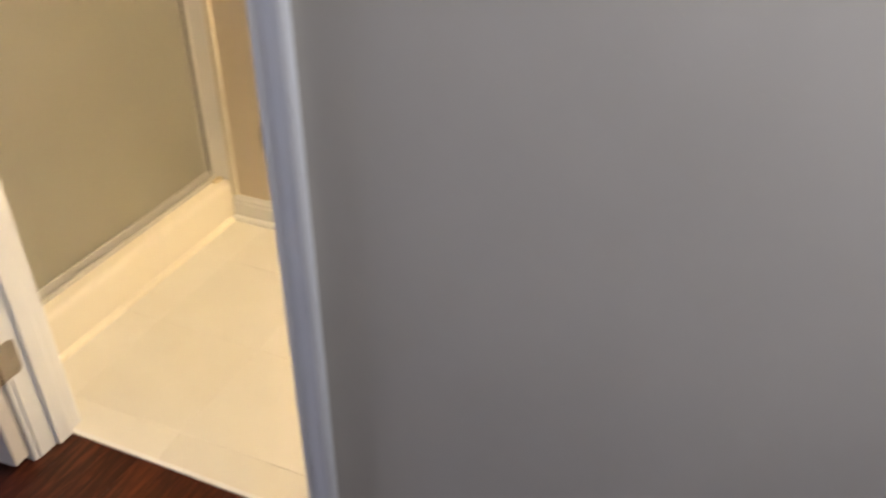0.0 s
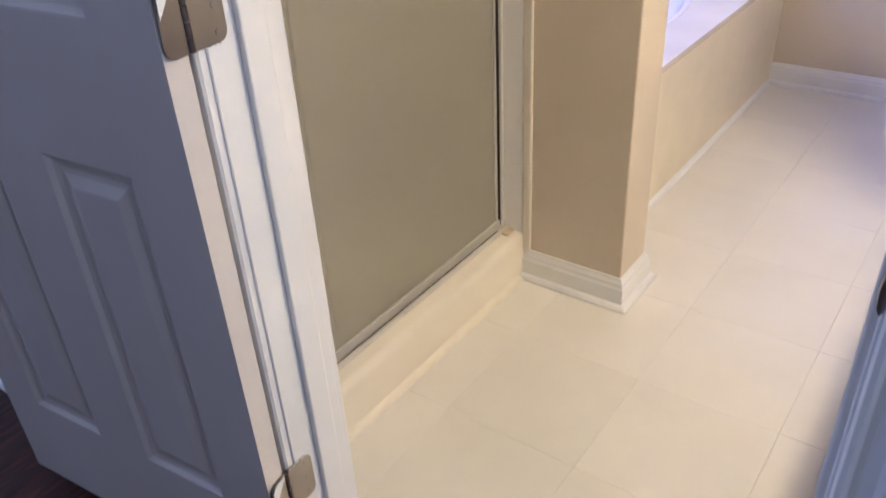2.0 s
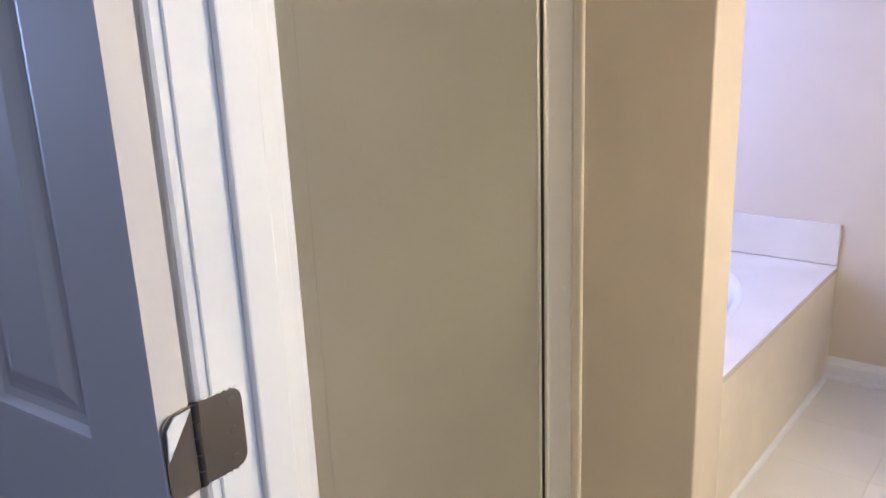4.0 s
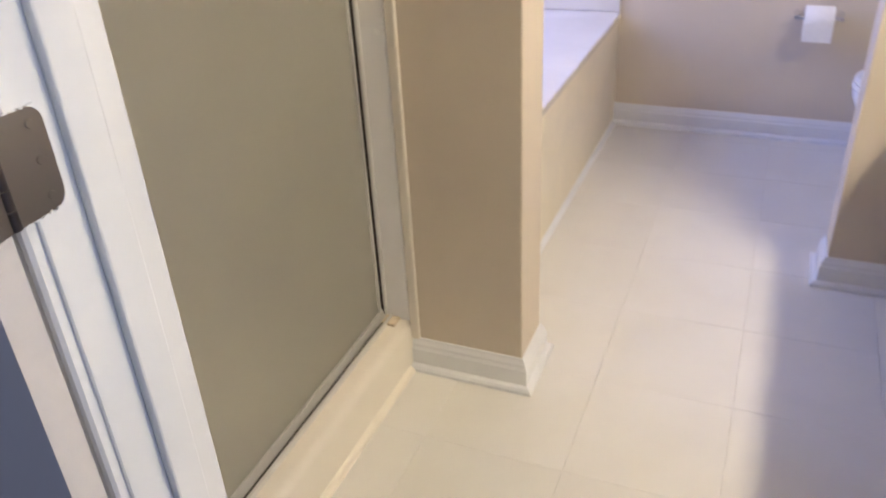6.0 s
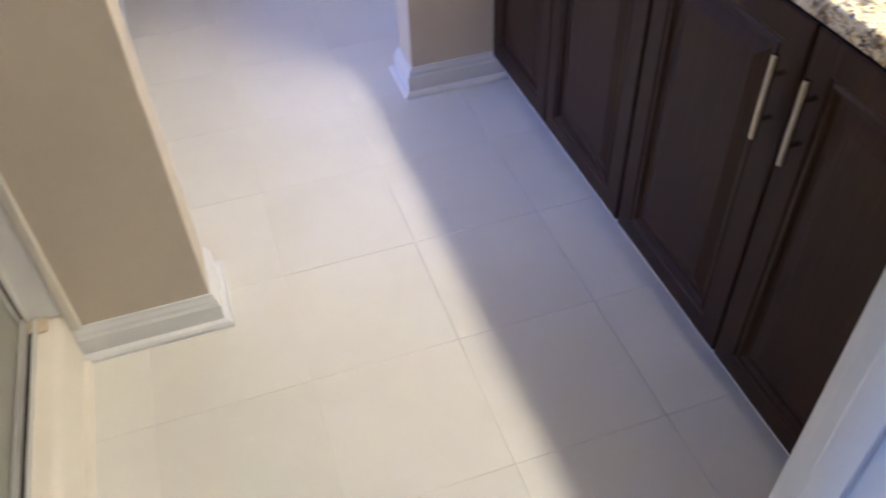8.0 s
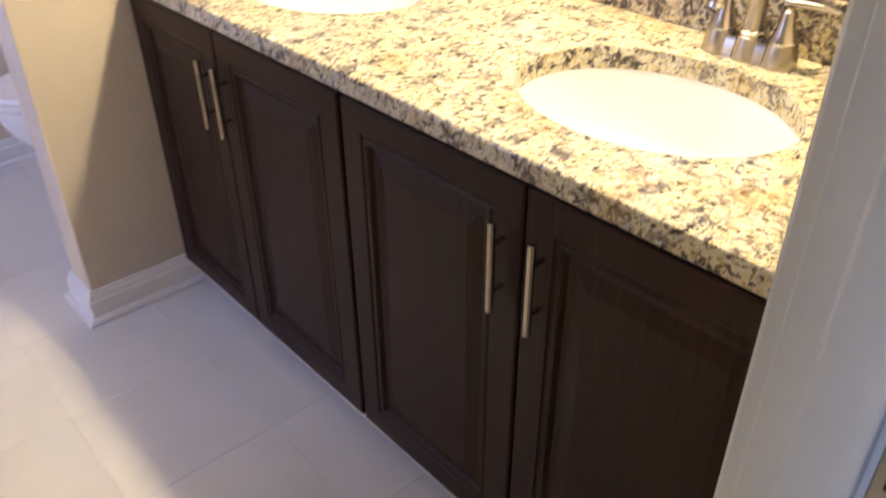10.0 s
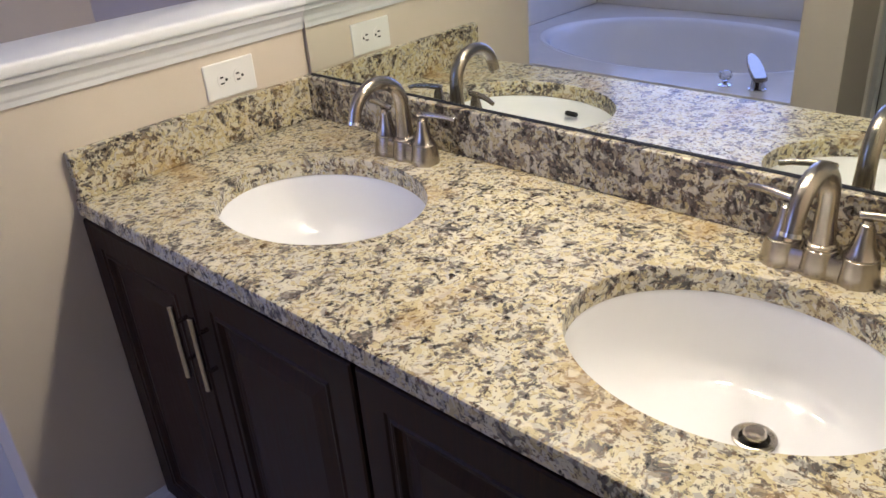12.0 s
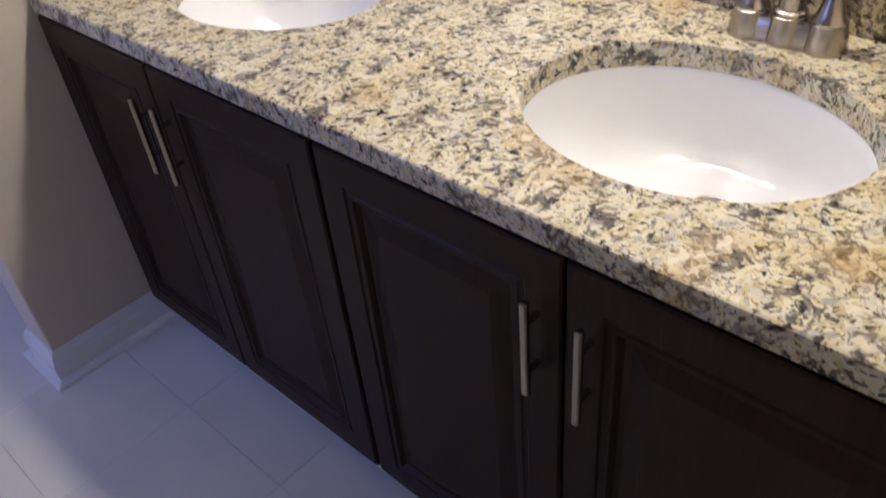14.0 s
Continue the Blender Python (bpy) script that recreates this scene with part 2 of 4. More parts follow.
FROST = frosted()
CLEAR = material("window_glass", (1, 1, 1), 0.02)
CLEAR.node_tree.nodes["Principled BSDF"].inputs["Transmission Weight"].default_value = 1.0
CRYSTAL = material("clear_acrylic_knob", (0.95, 0.95, 1.0), 0.03)
CRYSTAL.node_tree.nodes["Principled BSDF"].inputs["Transmission Weight"].default_value = 0.9
BULB = material("warm_bulb_glass", (1, 0.9, 0.75), 0.4)
BULB.node_tree.nodes["Principled BSDF"].inputs["Emission Color"].default_value = (*WARM, 1)
BULB.node_tree.nodes["Principled BSDF"].inputs["Emission Strength"].default_value = 188.0

# ---------------------------------------------------------------- mesh helpers


def add_box(bm, x0, x1, y0, y1, z0, z1, bevel=0.0, segments=1):
    res = bmesh.ops.create_cube(bm, size=1.0)
    vs = res["verts"]
    bmesh.ops.scale(bm, verts=vs, vec=(x1 - x0, y1 - y0, z1 - z0))
    bmesh.ops.translate(bm, verts=vs, vec=((x0 + x1) / 2, (y0 + y1) / 2, (z0 + z1) / 2))
    if bevel:
        edges = list({e for v in vs for e in v.link_edges})
        bmesh.ops.bevel(bm, geom=edges, offset=bevel, segments=segments, affect="EDGES", profile=0.5)
    return bm


def box(x0, x1, y0, y1, z0, z1, bevel=0.0, segments=1):
    return add_box(bmesh.new(), x0, x1, y0, y1, z0, z1, bevel, segments)


def add_rings(bm, rings, close=True, cap0=False, cap1=False):
    rows = [[bm.verts.new(p) for p in ring] for ring in rings]
    n = len(rows[0])
    for a, b in zip(rows, rows[1:]):
        for i in range(n if close else n - 1):
            j = (i + 1) % n
            bm.faces.new((a[i], a[j], b[j], b[i]))
    if cap0:
        bm.faces.new(rows[0][::-1])
    if cap1:
        bm.faces.new(rows[-1])
    return rows


def circle(c, r, n, u, v):
    return [Vector(c) + r * math.cos(2 * math.pi * i / n) * u + r * math.sin(2 * math.pi * i / n) * v for i in range(n)]


def add_tube(bm, points, radii, n=16, caps=True):
    """A round tube along points, with a radius at each."""
    pts = [Vector(p) for p in points]
    rings, u = [], None
    for i, p in enumerate(pts):
        d = (pts[min(i + 1, len(pts) - 1)] - pts[max(i - 1, 0)]).normalized()
        if u is None:
            u = d.orthogonal().normalized()
        u = (u - u.dot(d) * d).normalized()
        rings.append(circle(p, radii[i] if isinstance(radii, (list, tuple)) else radii, n, u, d.cross(u)))
    add_rings(bm, rings, True, caps, caps)
    return bm


def add_lathe(bm, profile, center, n=24, sx=1.0, sy=1.0, cap0=True, cap1=True):
    """Rings of (radius, height) round a vertical axis."""
    X, Y = Vector((sx, 0, 0)), Vector((0, sy, 0))
    rings = [circle((center[0], center[1], center[2] + z), r, n, X, Y) for r, z in profile]
    add_rings(bm, rings, True, cap0, cap1)
    return bm


def link(name, bm, mat, smooth=False):
    bmesh.ops.recalc_face_normals(bm, faces=bm.faces)
    me = bpy.data.meshes.new(name)
    if smooth:
        for f in bm.faces:
            f.smooth = True
    bm.to_mesh(me)
    bm.free()
    me.materials.append(mat)
    ob = new(name, me)
    if smooth:
        me.set_sharp_from_angle(angle=radians(40))
    return ob


def part(name, bm, mat, parent, label="", smooth=False):
    ob = link(name, bm, mat, smooth)
    ob.parent = parent
    if label:
        tagged(ob, label)
    return ob


def thing(name, label, category, group="", kind="", at=(0, 0, 0)):
    ob = new(name)
    ob.location = at
    ob.empty_display_size = 0.05
    return tagged(ob, label, category, group, kind)


def structure(name, bm, mat, label, category, smooth=False):
    return tagged(link(name, bm, mat, smooth), label, category, kind="structure")


def sweep(bm, profile, path, closed_ends=True):
    """A profile of (out, up) along a level path, mitred, out to the right of the way walked."""
    pts = [Vector((p[0], p[1], 0)) for p in path]
    rings = []
    for i, p in enumerate(pts):
        d0 = (pts[i] - pts[i - 1]).normalized() if i else None
        d1 = (pts[i + 1] - pts[i]).normalized() if i < len(pts) - 1 else None
        n0 = Vector((d0.y, -d0.x, 0)) if d0 else None
        n1 = Vector((d1.y, -d1.x, 0)) if d1 else None
        if n0 is None or n1 is None:
            out = n1 if n0 is None else n0
        else:
            out = (n0 + n1) / (1 + n0.dot(n1))
        rings.append([p + out * a + Vector((0, 0, z)) for a, z in profile])
    add_rings(bm, rings, True, closed_ends, closed_ends)
    return bm


def nested(bm, place, rects):
    """Nested rectangles (a0, a1, b0, b1, depth) joined into steps; place maps (a, b, depth) to the world. The last is filled."""
    rings = [[place(a0, b0, d), place(a1, b0, d), place(a1, b1, d), place(a0, b1, d)] for a0, a1, b0, b1, d in rects]
    add_rings(bm, rings, True, False, True)
    return bm


# ---------------------------------------------------------------- setting: walls, floor slabs, ceilings
LEFT, RIGHT, FAR, CEIL = -1.10, 1.809, 1.845, 2.44
BATH, BED = -0.924, -1.038
JL, JR, HEAD = 0.187, 0.914, 2.04

structure("floor", box(LEFT, RIGHT, -0.940, FAR, -0.06, -0.004), GROUT, "pale joint bed under off-white bathroom floor tiles", "floor")
structure("bedroom_floor", box(-6.0, 2.3, -4.5, -0.952, -0.07, -0.012), DARK, "dark red-brown wooden plank floor in bedroom", "floor")
structure("ceiling", box(LEFT - 0.1, RIGHT + 0.1, BATH - 0.05, FAR + 0.1, CEIL, CEIL + 0.1), PAINT_CEIL, "plain off-white bathroom ceiling", "ceiling")
structure("bedroom_ceiling", box(-6.1, 2.42, -4.6, BATH - 0.052, CEIL, CEIL + 0.1), PAINT_CEIL, "plain off-white bedroom ceiling", "ceiling")

WX, WZ = (0.27, 1.73), (0.87, 2.29)
bm = bmesh.new()
add_box(bm, LEFT - 0.12, LEFT, BATH, WX[0], -0.06, CEIL)
add_box(bm, LEFT - 0.12, LEFT, WX[1], FAR, -0.06, CEIL)
add_box(bm, LEFT - 0.12, LEFT, WX[0], WX[1], -0.06, WZ[0])
add_box(bm, LEFT - 0.12, LEFT, WX[0], WX[1], WZ[1], CEIL)
structure("wall_west", bm, PAINT_TAN, "tan painted bathroom wall behind the tub", "wall")
structure("wall_far", box(LEFT - 0.12, RIGHT + 0.12, FAR, FAR + 0.12, -0.06, CEIL), PAINT_TAN, "tan painted end wall of bathroom", "wall")
structure("wall_east", box(RIGHT, RIGHT + 0.12, BATH, FAR, -0.06, CEIL), PAINT_TAN, "tan painted wall behind vanity mirror", "wall")


def split_wall(y0, y1, mat, name, label, x0, x1):
    b = bmesh.new()
    add_box(b, x0, JL - 0.018, y0, y1, -0.06, CEIL)
    add_box(b, JR + 0.018, x1, y0, y1, -0.06, CEIL)
    add_box(b, JL - 0.018, JR + 0.018, y0, y1, HEAD + 0.018, CEIL)
    structure(name, b, mat, label, "wall")


split_wall(-0.970, BATH, PAINT_TAN, "wall_door", "tan painted bathroom wall round the doorway", LEFT - 0.12, RIGHT + 0.12)
split_wall(BED, -0.9702, PAINT_GREY, "wall_bedroom", "grey painted bedroom wall beside the doorway", -6.0, 2.42)
bm = bmesh.new()
WEST, CX, CZ = -6.0, (-2.63, -1.57), (0.92, 2.28)
add_box(bm, WEST - 0.12, WEST, -4.6, CX[0], -0.07, CEIL)
add_box(bm, WEST - 0.12, WEST, CX[1], BED, -0.07, CEIL)
add_box(bm, WEST - 0.12, WEST, CX[0], CX[1], -0.07, CZ[0])
add_box(bm, WEST - 0.12, WEST, CX[0], CX[1], CZ[1], CEIL)
structure("wall_bedroom_west", bm, PAINT_GREY, "grey painted bedroom side wall", "wall")
bm = bmesh.new()
EAST, BX, BZ = 2.3, (-2.00, -1.10), (1.29, 2.31)
add_box(bm, EAST, EAST + 0.12, -4.6, BX[0], -0.07, CEIL)
add_box(bm, EAST, EAST + 0.12, BX[1], BED, -0.07, CEIL)
add_box(bm, EAST, EAST + 0.12, BX[0], BX[1], -0.07, BZ[0])
add_box(bm, EAST, EAST + 0.12, BX[0], BX[1], BZ[1], CEIL)
structure("wall_bedroom_east", bm, PAINT_GREY, "grey painted bedroom wall with a window", "wall")
structure("wall_bedroom_back", box(-6.0, 2.3, -4.6, -4.48, -0.07, CEIL), PAINT_GREY, "grey painted bedroom back wall", "wall")


def window(name, m, w, h, label):
    """A white-framed sash window in the plane y = 0 of its own axes."""
    ob = thing(name, label, "window", kind="structure")
    ob.matrix_world = m
    f = 0.045
    for a0, a1, c0, c1 in ((-w / 2, w / 2, 0, f), (-w / 2, w / 2, h - f, h), (-w / 2, -w / 2 + f, f, h - f), (w / 2 - f, w / 2, f, h - f), (-w / 2 + f, w / 2 - f, h / 2 - 0.02, h / 2 + 0.02)):
        part("window_frame", box(a0, a1, -0.03, 0.03, c0, c1, 0.004), TRIM, ob)
    pane = part("pane", box(-w / 2 + f, w / 2 - f, -0.003, 0.003, f, h - f), CLEAR, ob)
    pane.visible_shadow = False
    return ob


window("window_1", pose(LEFT - 0.07, (WX[0] + WX[1]) / 2, WZ[0], 0, 0, 90), WX[1] - WX[0], WZ[1] - WZ[0], "white framed window above the bathtub")
window("window_2", pose(EAST + 0.06, -1.55, 1.29, 0, 0, 90), 0.90, 1.02, "white framed bedroom window in blue daylight")
window("window_3", pose(WEST - 0.06, -2.10, 0.92, 0, 0, 90), 1.06, 1.36, "white framed bedroom side window in blue daylight")

# the short wall between shower and tub, and the half wall at the vanity's end
STUB = (0.265, 0.040, 0.190)
PONY = (0.946, 0.758, 0.884)
structure("stub_wall", box(LEFT, STUB[0], STUB[1], STUB[2], -0.004, CEIL, 0.004, 2), PAINT_TAN, "tan painted wall end between shower and bathtub", "wall")
structure("half_wall", box(PONY[0], RIGHT, PONY[1], PONY[2], -0.004, 1.056, 0.004, 2), PAINT_TAN, "tan painted half wall at the vanity end", "wall")

# cap of the half wall: board with eased nosing over a cove moulding
bm = bmesh.new()
add_box(bm, PONY[0] - 0.035, RIGHT - 0.001, PONY[1] - 0.035, PONY[2] + 0.035, 1.094, 1.122, 0.008, 3)
cap = structure("half_wall_cap", bm, TRIM, "white painted wooden cap on the half wall", "trim", True)
COVE = [(0, 1.040), (0.006, 1.040), (0.008, 1.051), (0.011, 1.057), (0.013, 1.068), (0.019, 1.078), (0.026, 1.084), (0.027, 1.094), (0, 1.094)]
bm = sweep(bmesh.new(), COVE, [(RIGHT - 0.001, PONY[2]), (PONY[0], PONY[2]), (PONY[0], PONY[1]), (RIGHT - 0.001, PONY[1])])
part("moulding", bm, TRIM, cap, "white cove moulding under the cap")

# ---------------------------------------------------------------- doorway trim
bm = bmesh.new()
add_box(bm, JL - 0.018, JL, BED, BATH, 0, HEAD + 0.018, 0.0015)
structure("door_jamb_hinge_side", bm, TRIM, "white painted door jamb with hinges", "door frame")
structure("door_jamb_latch_side", box(JR, JR + 0.018, BED, BATH, 0, HEAD + 0.018, 0.0015), TRIM, "white painted door jamb with latch plate", "door frame")
structure("door_head_jamb", box(JL, JR, BED, BATH, HEAD, HEAD + 0.018, 0.0015), TRIM, "white painted head of the door frame", "door frame")
for x0, x1 in ((JL, JL + 0.011), (JR - 0.011, JR)):
    structure("door_stop", box(x0, x1, -0.992, -0.950, 0, HEAD - 0.011, 0.003, 2), TRIM, "white painted wooden door stop strip", "trim")
structure("door_stop", box(JL, JR, -0.992, -0.950, HEAD - 0.011, HEAD, 0.003, 2), TRIM, "white painted wooden door stop strip", "trim")

CASING = [(0, 0), (0.010, 0.0), (0.0135, 0.003), (0.0142, 0.008), (0.0125, 0.012), (0.0125, 0.018), (0.014, 0.030), (0.017, 0.036), (0.018, 0.050), (0.015, 0.056), (0, 0.057)]


def casing(name, x, sign, label):
    """Door casing, its thick edge outward; runs from floor to head."""
    b = bmesh.new()
    rings = [[Vector((x + sign * w, BED - t, z)) for t, w in CASING] for z in (0, HEAD + 0.005)]
    add_rings(b, rings, True, True, True)
    return structure(name, b, TRIM, label, "trim")


casing("casing", JR + 0.004, 1, "white moulded door casing on bedroom wall")
casing("casing", JL - 0.004, -1, "white moulded door casing behind the open door")
bm = bmesh.new()
rings = [[Vector((x, BED - t, HEAD + 0.005 + w)) for t, w in CASING] for x in (JL - 0.061, JR + 0.061)]
add_rings(bm, rings, True, True, True)
structure("casing", bm, TRIM, "white moulded head casing over the doorway", "trim")
for x, sign in ((JR + 0.002, 1), (JL - 0.002, -1)):
    bm = bmesh.new()
    add_rings(bm, [[Vector((x + sign * w, BATH + t, z)) for t, w in CASING] for z in (0, HEAD + 0.003)], True, True, True)
    structure("casing", bm, TRIM, "white moulded door casing on the bathroom side", "trim")
bm = bmesh.new()
add_rings(bm, [[Vector((x, BATH + t, HEAD + 0.003 + w)) for t, w in CASING] for x in (JL - 0.059, JR + 0.059)], True, True, True)
structure("casing", bm, TRIM, "white moulded head casing on the bathroom side", "trim")
structure("threshold", box(JL, JR, -0.952, -0.940, -0.012, 0.003, 0.002, 2), TRIM, "thin white strip where wood meets tile", "trim")

# latch plate on the jamb
strike = thing("strike_plate", "small metal latch strike plate let into white jamb", "strike plate")
bm = box(JR - 0.0015, JR + 0.004, -1.022, -0.996, 0.915, 0.975, 0.001)
part("plate", bm, HINGE, strike)
bm = bmesh.new()
add_tube(bm, [(JR - 0.001, -1.020, 0.945), (JR - 0.0015, -1.034, 0.945), (JR - 0.000, -1.043, 0.945)], 0.004, 8)
bmesh.ops.scale(bm, verts=bm.verts, vec=(1, 1, 5), space=Matrix.Translation((0, 0, -0.945)))
part("lip", bm, HINGE, strike)
part("latch_hole", box(JR - 0.002, JR - 0.0014, -1.014, -1.003, 0.932, 0.958), DARK, strike)

# ---------------------------------------------------------------- baseboards
BOARD = [(0, 0), (0.032, 0), (0.031, 0.008), (0.026, 0.014), (0.016, 0.017), (0.016, 0.060), (0.012, 0.066), (0.011, 0.074), (0.006, 0.082), (0.004, 0.088), (0, 0.089)]
SHOE = [(0, 0), (0.014, 0), (0.0135, 0.006), (0.010, 0.012), (0.004, 0.016), (0, 0.017)]


def baseboard(path, profile, label, mat=TRIM):
    return structure("baseboard", sweep(bmesh.new(), profile, path), mat, label, "baseboard")


baseboard([(-0.023, STUB[1]), (STUB[0], STUB[1]), (STUB[0], STUB[2]), (0.116, STUB[2])], BOARD, "white moulded baseboard round the wall end")
baseboard([(RIGHT, PONY[2]), (PONY[0], PONY[2]), (PONY[0], PONY[1]), (1.30, PONY[1])], BOARD, "white moulded baseboard round the half wall")
baseboard([(0.116, FAR), (RIGHT, FAR)], BOARD, "white moulded baseboard along the end wall")
baseboard([(RIGHT, FAR - 0.03), (RIGHT, PONY[2] + 0.03)], BOARD, "white moulded baseboard behind the toilet")
baseboard([(0.116, FAR - 0.033), (0.116, STUB[2] + 0.033)][::-1], SHOE, "white quarter-round strip at the tub front")
baseboard([(-0.024, BATH), (-0.024, STUB[1] - 0.033)], SHOE, "cream quarter-round strip at the shower curb", CURB_WHITE)
baseboard([(JR + 0.062, BED), (2.3, BED)], BOARD, "white moulded baseboard on bedroom wall")
baseboard([(-6.0, BED), (JL - 0.062, BED)], BOARD, "white moulded baseboard on bedroom wall")

# ---------------------------------------------------------------- the open six-panel door
DW, DH, DT = 0.706, 1.99, 0.036
door = thing("door_1", "white six-panel door standing fully open over dark wood floor", "door", kind="structure")
U = [0, 0.110, 0.298, 0.416, 0.604, DW]
Z = [0, 0.214, 0.818, 1.015, 1.600, 1.700, 1.880, DH]


def panelled_face(bm, y, s):
    """One face of the door at depth y, its outside towards s."""
    P = lambda u, z, d: Vector((-u, y - s * d, z))
    for i in range(5):
        for j in range(7):
            a0, a1, c0, c1 = U[i], U[i + 1], Z[j], Z[j + 1]
            if i in (1, 3) and j in (1, 3, 5):
                steps = [(0, 0), (0.004, 0.0005), (0.012, 0.007), (0.022, 0.009), (0.030, 0.008), (0.048, 0.002), (0.052, 0.0015)]
                nested(bm, P, [(a0 + k, a1 - k, c0 + k, c1 - k, d) for k, d in steps])
            else:
                bm.faces.new([bm.verts.new(P(*q, 0)) for q in ((a0, c0), (a1, c0), (a1, c1), (a0, c1))])


bm = bmesh.new()
panelled_face(bm, -DT, -1)
panelled_face(bm, 0, 1)
for a, c in (((0, 0), (0, DH)), ((DW, 0), (DW, DH)), ((0, 0), (DW, 0)), ((0, DH), (DW, DH))):
    bm.faces.new([bm.verts.new(Vector((-u, y, z))) for (u, z), y in ((a, 0), (c, 0), (c, -DT), (a, -DT))])
bmesh.ops.remove_doubles(bm, verts=bm.verts, dist=0.0002)
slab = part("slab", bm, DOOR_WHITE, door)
door.matrix_world = pose(0.186, -1.0640, 0.035, 0, 0, 5.4)

# hinges: two leaves with rounded corners, a knuckle and screws


def leaf(w, h, t, r=0.015):
    """Rounded-corner plate standing in the x = 0 plane, from y = 0 to w."""
    pts = [(0, -h / 2)]
    for cy, cz, a0 in ((w - r, -h / 2 + r, -90), (w - r, h / 2 - r, 0)):
        pts += [(cy + r * math.cos(radians(a0 + k * 15)), cz + r * math.sin(radians(a0 + k * 15))) for k in range(7)]
    pts += [(0, h / 2)]
    b = bmesh.new()
    add_rings(b, [[Vector((x, y, z)) for y, z in pts] for x in (0, t)], True, True, True)
    return b


def hinge(z):
    ob = thing("hinge", "worn nickel butt hinge with rounded leaves, paint at its edges", "hinge", "hinges of the open door", at=(JL + 0.001, BED - 0.022, z))
    part("jamb_leaf", leaf(0.050, 0.089, 0.0022), HINGE, ob).location = (-0.0002, 0.004, 0)
    other = part("door_leaf", leaf(0.036, 0.089, 0.0022), HINGE, ob)
    other.matrix_local = pose(0.0026, -0.003, 0, 0, 0, 180 + 7.0)
    b = bmesh.new()
    add_rings(b, [[Vector((x, y, zz)) for y, zz in ((-0.0075, 0.0435), (-0.027, 0.043), (-0.037, 0.033), (-0.0385, 0.002))] for x in (0.0048, 0.0062)], True, True, True)
    part("paint_smear", b, TRIM, other, "white paint left over a hinge corner").matrix_local = pose(0, 0, 0, 0, 0, -180) @ pose(-0.0026, 0.003, 0)
    for k in range(5):
        b = bmesh.new()
        add_lathe(b, [(0.0048, -0.0085), (0.0053, -0.008), (0.0053, 0.008), (0.0048, 0.0085)], (0, 0, 0), 14)
        part("knuckle", b, HINGE_DARK, ob, "", True).location = (0.0005, 0, (k - 2) * 0.0178)
    for dy, dz in ((0.036, 0.031), (0.036, 0), (0.036, -0.031)):
        b = bmesh.new()
        add_tube(b, [(0.0016, dy + 0.004, dz), (0.0027, dy + 0.004, dz)], [0.0042, 0.0034], 12)
        part("screw", b, HINGE, ob, "worn slotted screw head")
    rag = random.Random(int(z * 100))
    for top in (1, -1):
        for k in range(5):
            y0, w, h = 0.006 + k * 0.0085 + 0.003 * rag.random(), 0.003 + 0.006 * rag.random(), 0.0012 + 0.0022 * rag.random()
            b = bmesh.new()
            pts = [(y0, top * 0.0455), (y0 + w, top * 0.0455), (y0 + w * 0.8, top * (0.0455 - h)), (y0 + w * 0.3, top * (0.0455 - h * 0.8))]
            add_rings(b, [[Vector((x, y, zz)) for y, zz in pts] for x in (0.0016, 0.0026)], True, True, True)
            part("paint_drip", b, TRIM, ob)
    return ob


for z in (0.290, 1.060, 1.83):
    hinge(z)

# ---------------------------------------------------------------- shower
SX = (-0.160, -0.024)
Y0, Y1 = BATH, STUB[1] - 0.0005
curb = thing("shower_pan", "cream white moulded shower pan with raised front curb", "shower pan")
prof = [(SX[1], 0), (SX[1], 0.118), (SX[1] - 0.003, 0.129), (SX[1] - 0.010, 0.137), (SX[1] - 0.020, 0.140), (SX[0] + 0.01, 0.140), (SX[0], 0.133), (SX[0], 0)]
bm = bmesh.new()
add_rings(bm, [[Vector((x, y, z)) for x, z in prof] for y in (Y0, Y1)], True, True, True)
part("curb", bm, CURB_WHITE, curb, "cream curb with rounded front edge", True)
part("basin", box(LEFT, SX[0], Y0, Y1, 0, 0.06), CURB_WHITE, curb)
bm = box(-0.111, -0.0515, Y1 - 0.046, Y1, 0.140, 0.148, 0.003, 2)
part("caulk_bead", bm, CAULK, curb, "yellowed caulk at the curb end")
surround = thing("shower_surround", "pale cream shower wall panels around the stall", "shower surround")
part("panel", box(LEFT, LEFT + 0.012, Y0, Y1, 0.06, 2.0), CURB_WHITE, surround)
part("panel", box(LEFT + 0.012, -0.126, Y0, Y0 + 0.012, 0.06, 2.0), CURB_WHITE, surround)
part("panel", box(LEFT + 0.012, -0.126, Y1 - 0.012, Y1, 0.06, 2.0), CURB_WHITE, surround)
part("flange", box(-0.126, -0.026, Y1 - 0.010, Y1, 0.140, 2.0, 0.004, 2), FLANGE, surround, "white flange beside the glass frame")
part("edge_strip", box(-0.026, -0.002, Y1 - 0.012, Y1, 0.0895, 2.0, 0.004, 2), CURB_WHITE, surround, "cream sealed edge strip")
part("flange", box(-0.126, -0.026, Y0, Y0 + 0.010, 0.140, 2.0, 0.004, 2), FLANGE, surround, "white flange beside the glass frame")

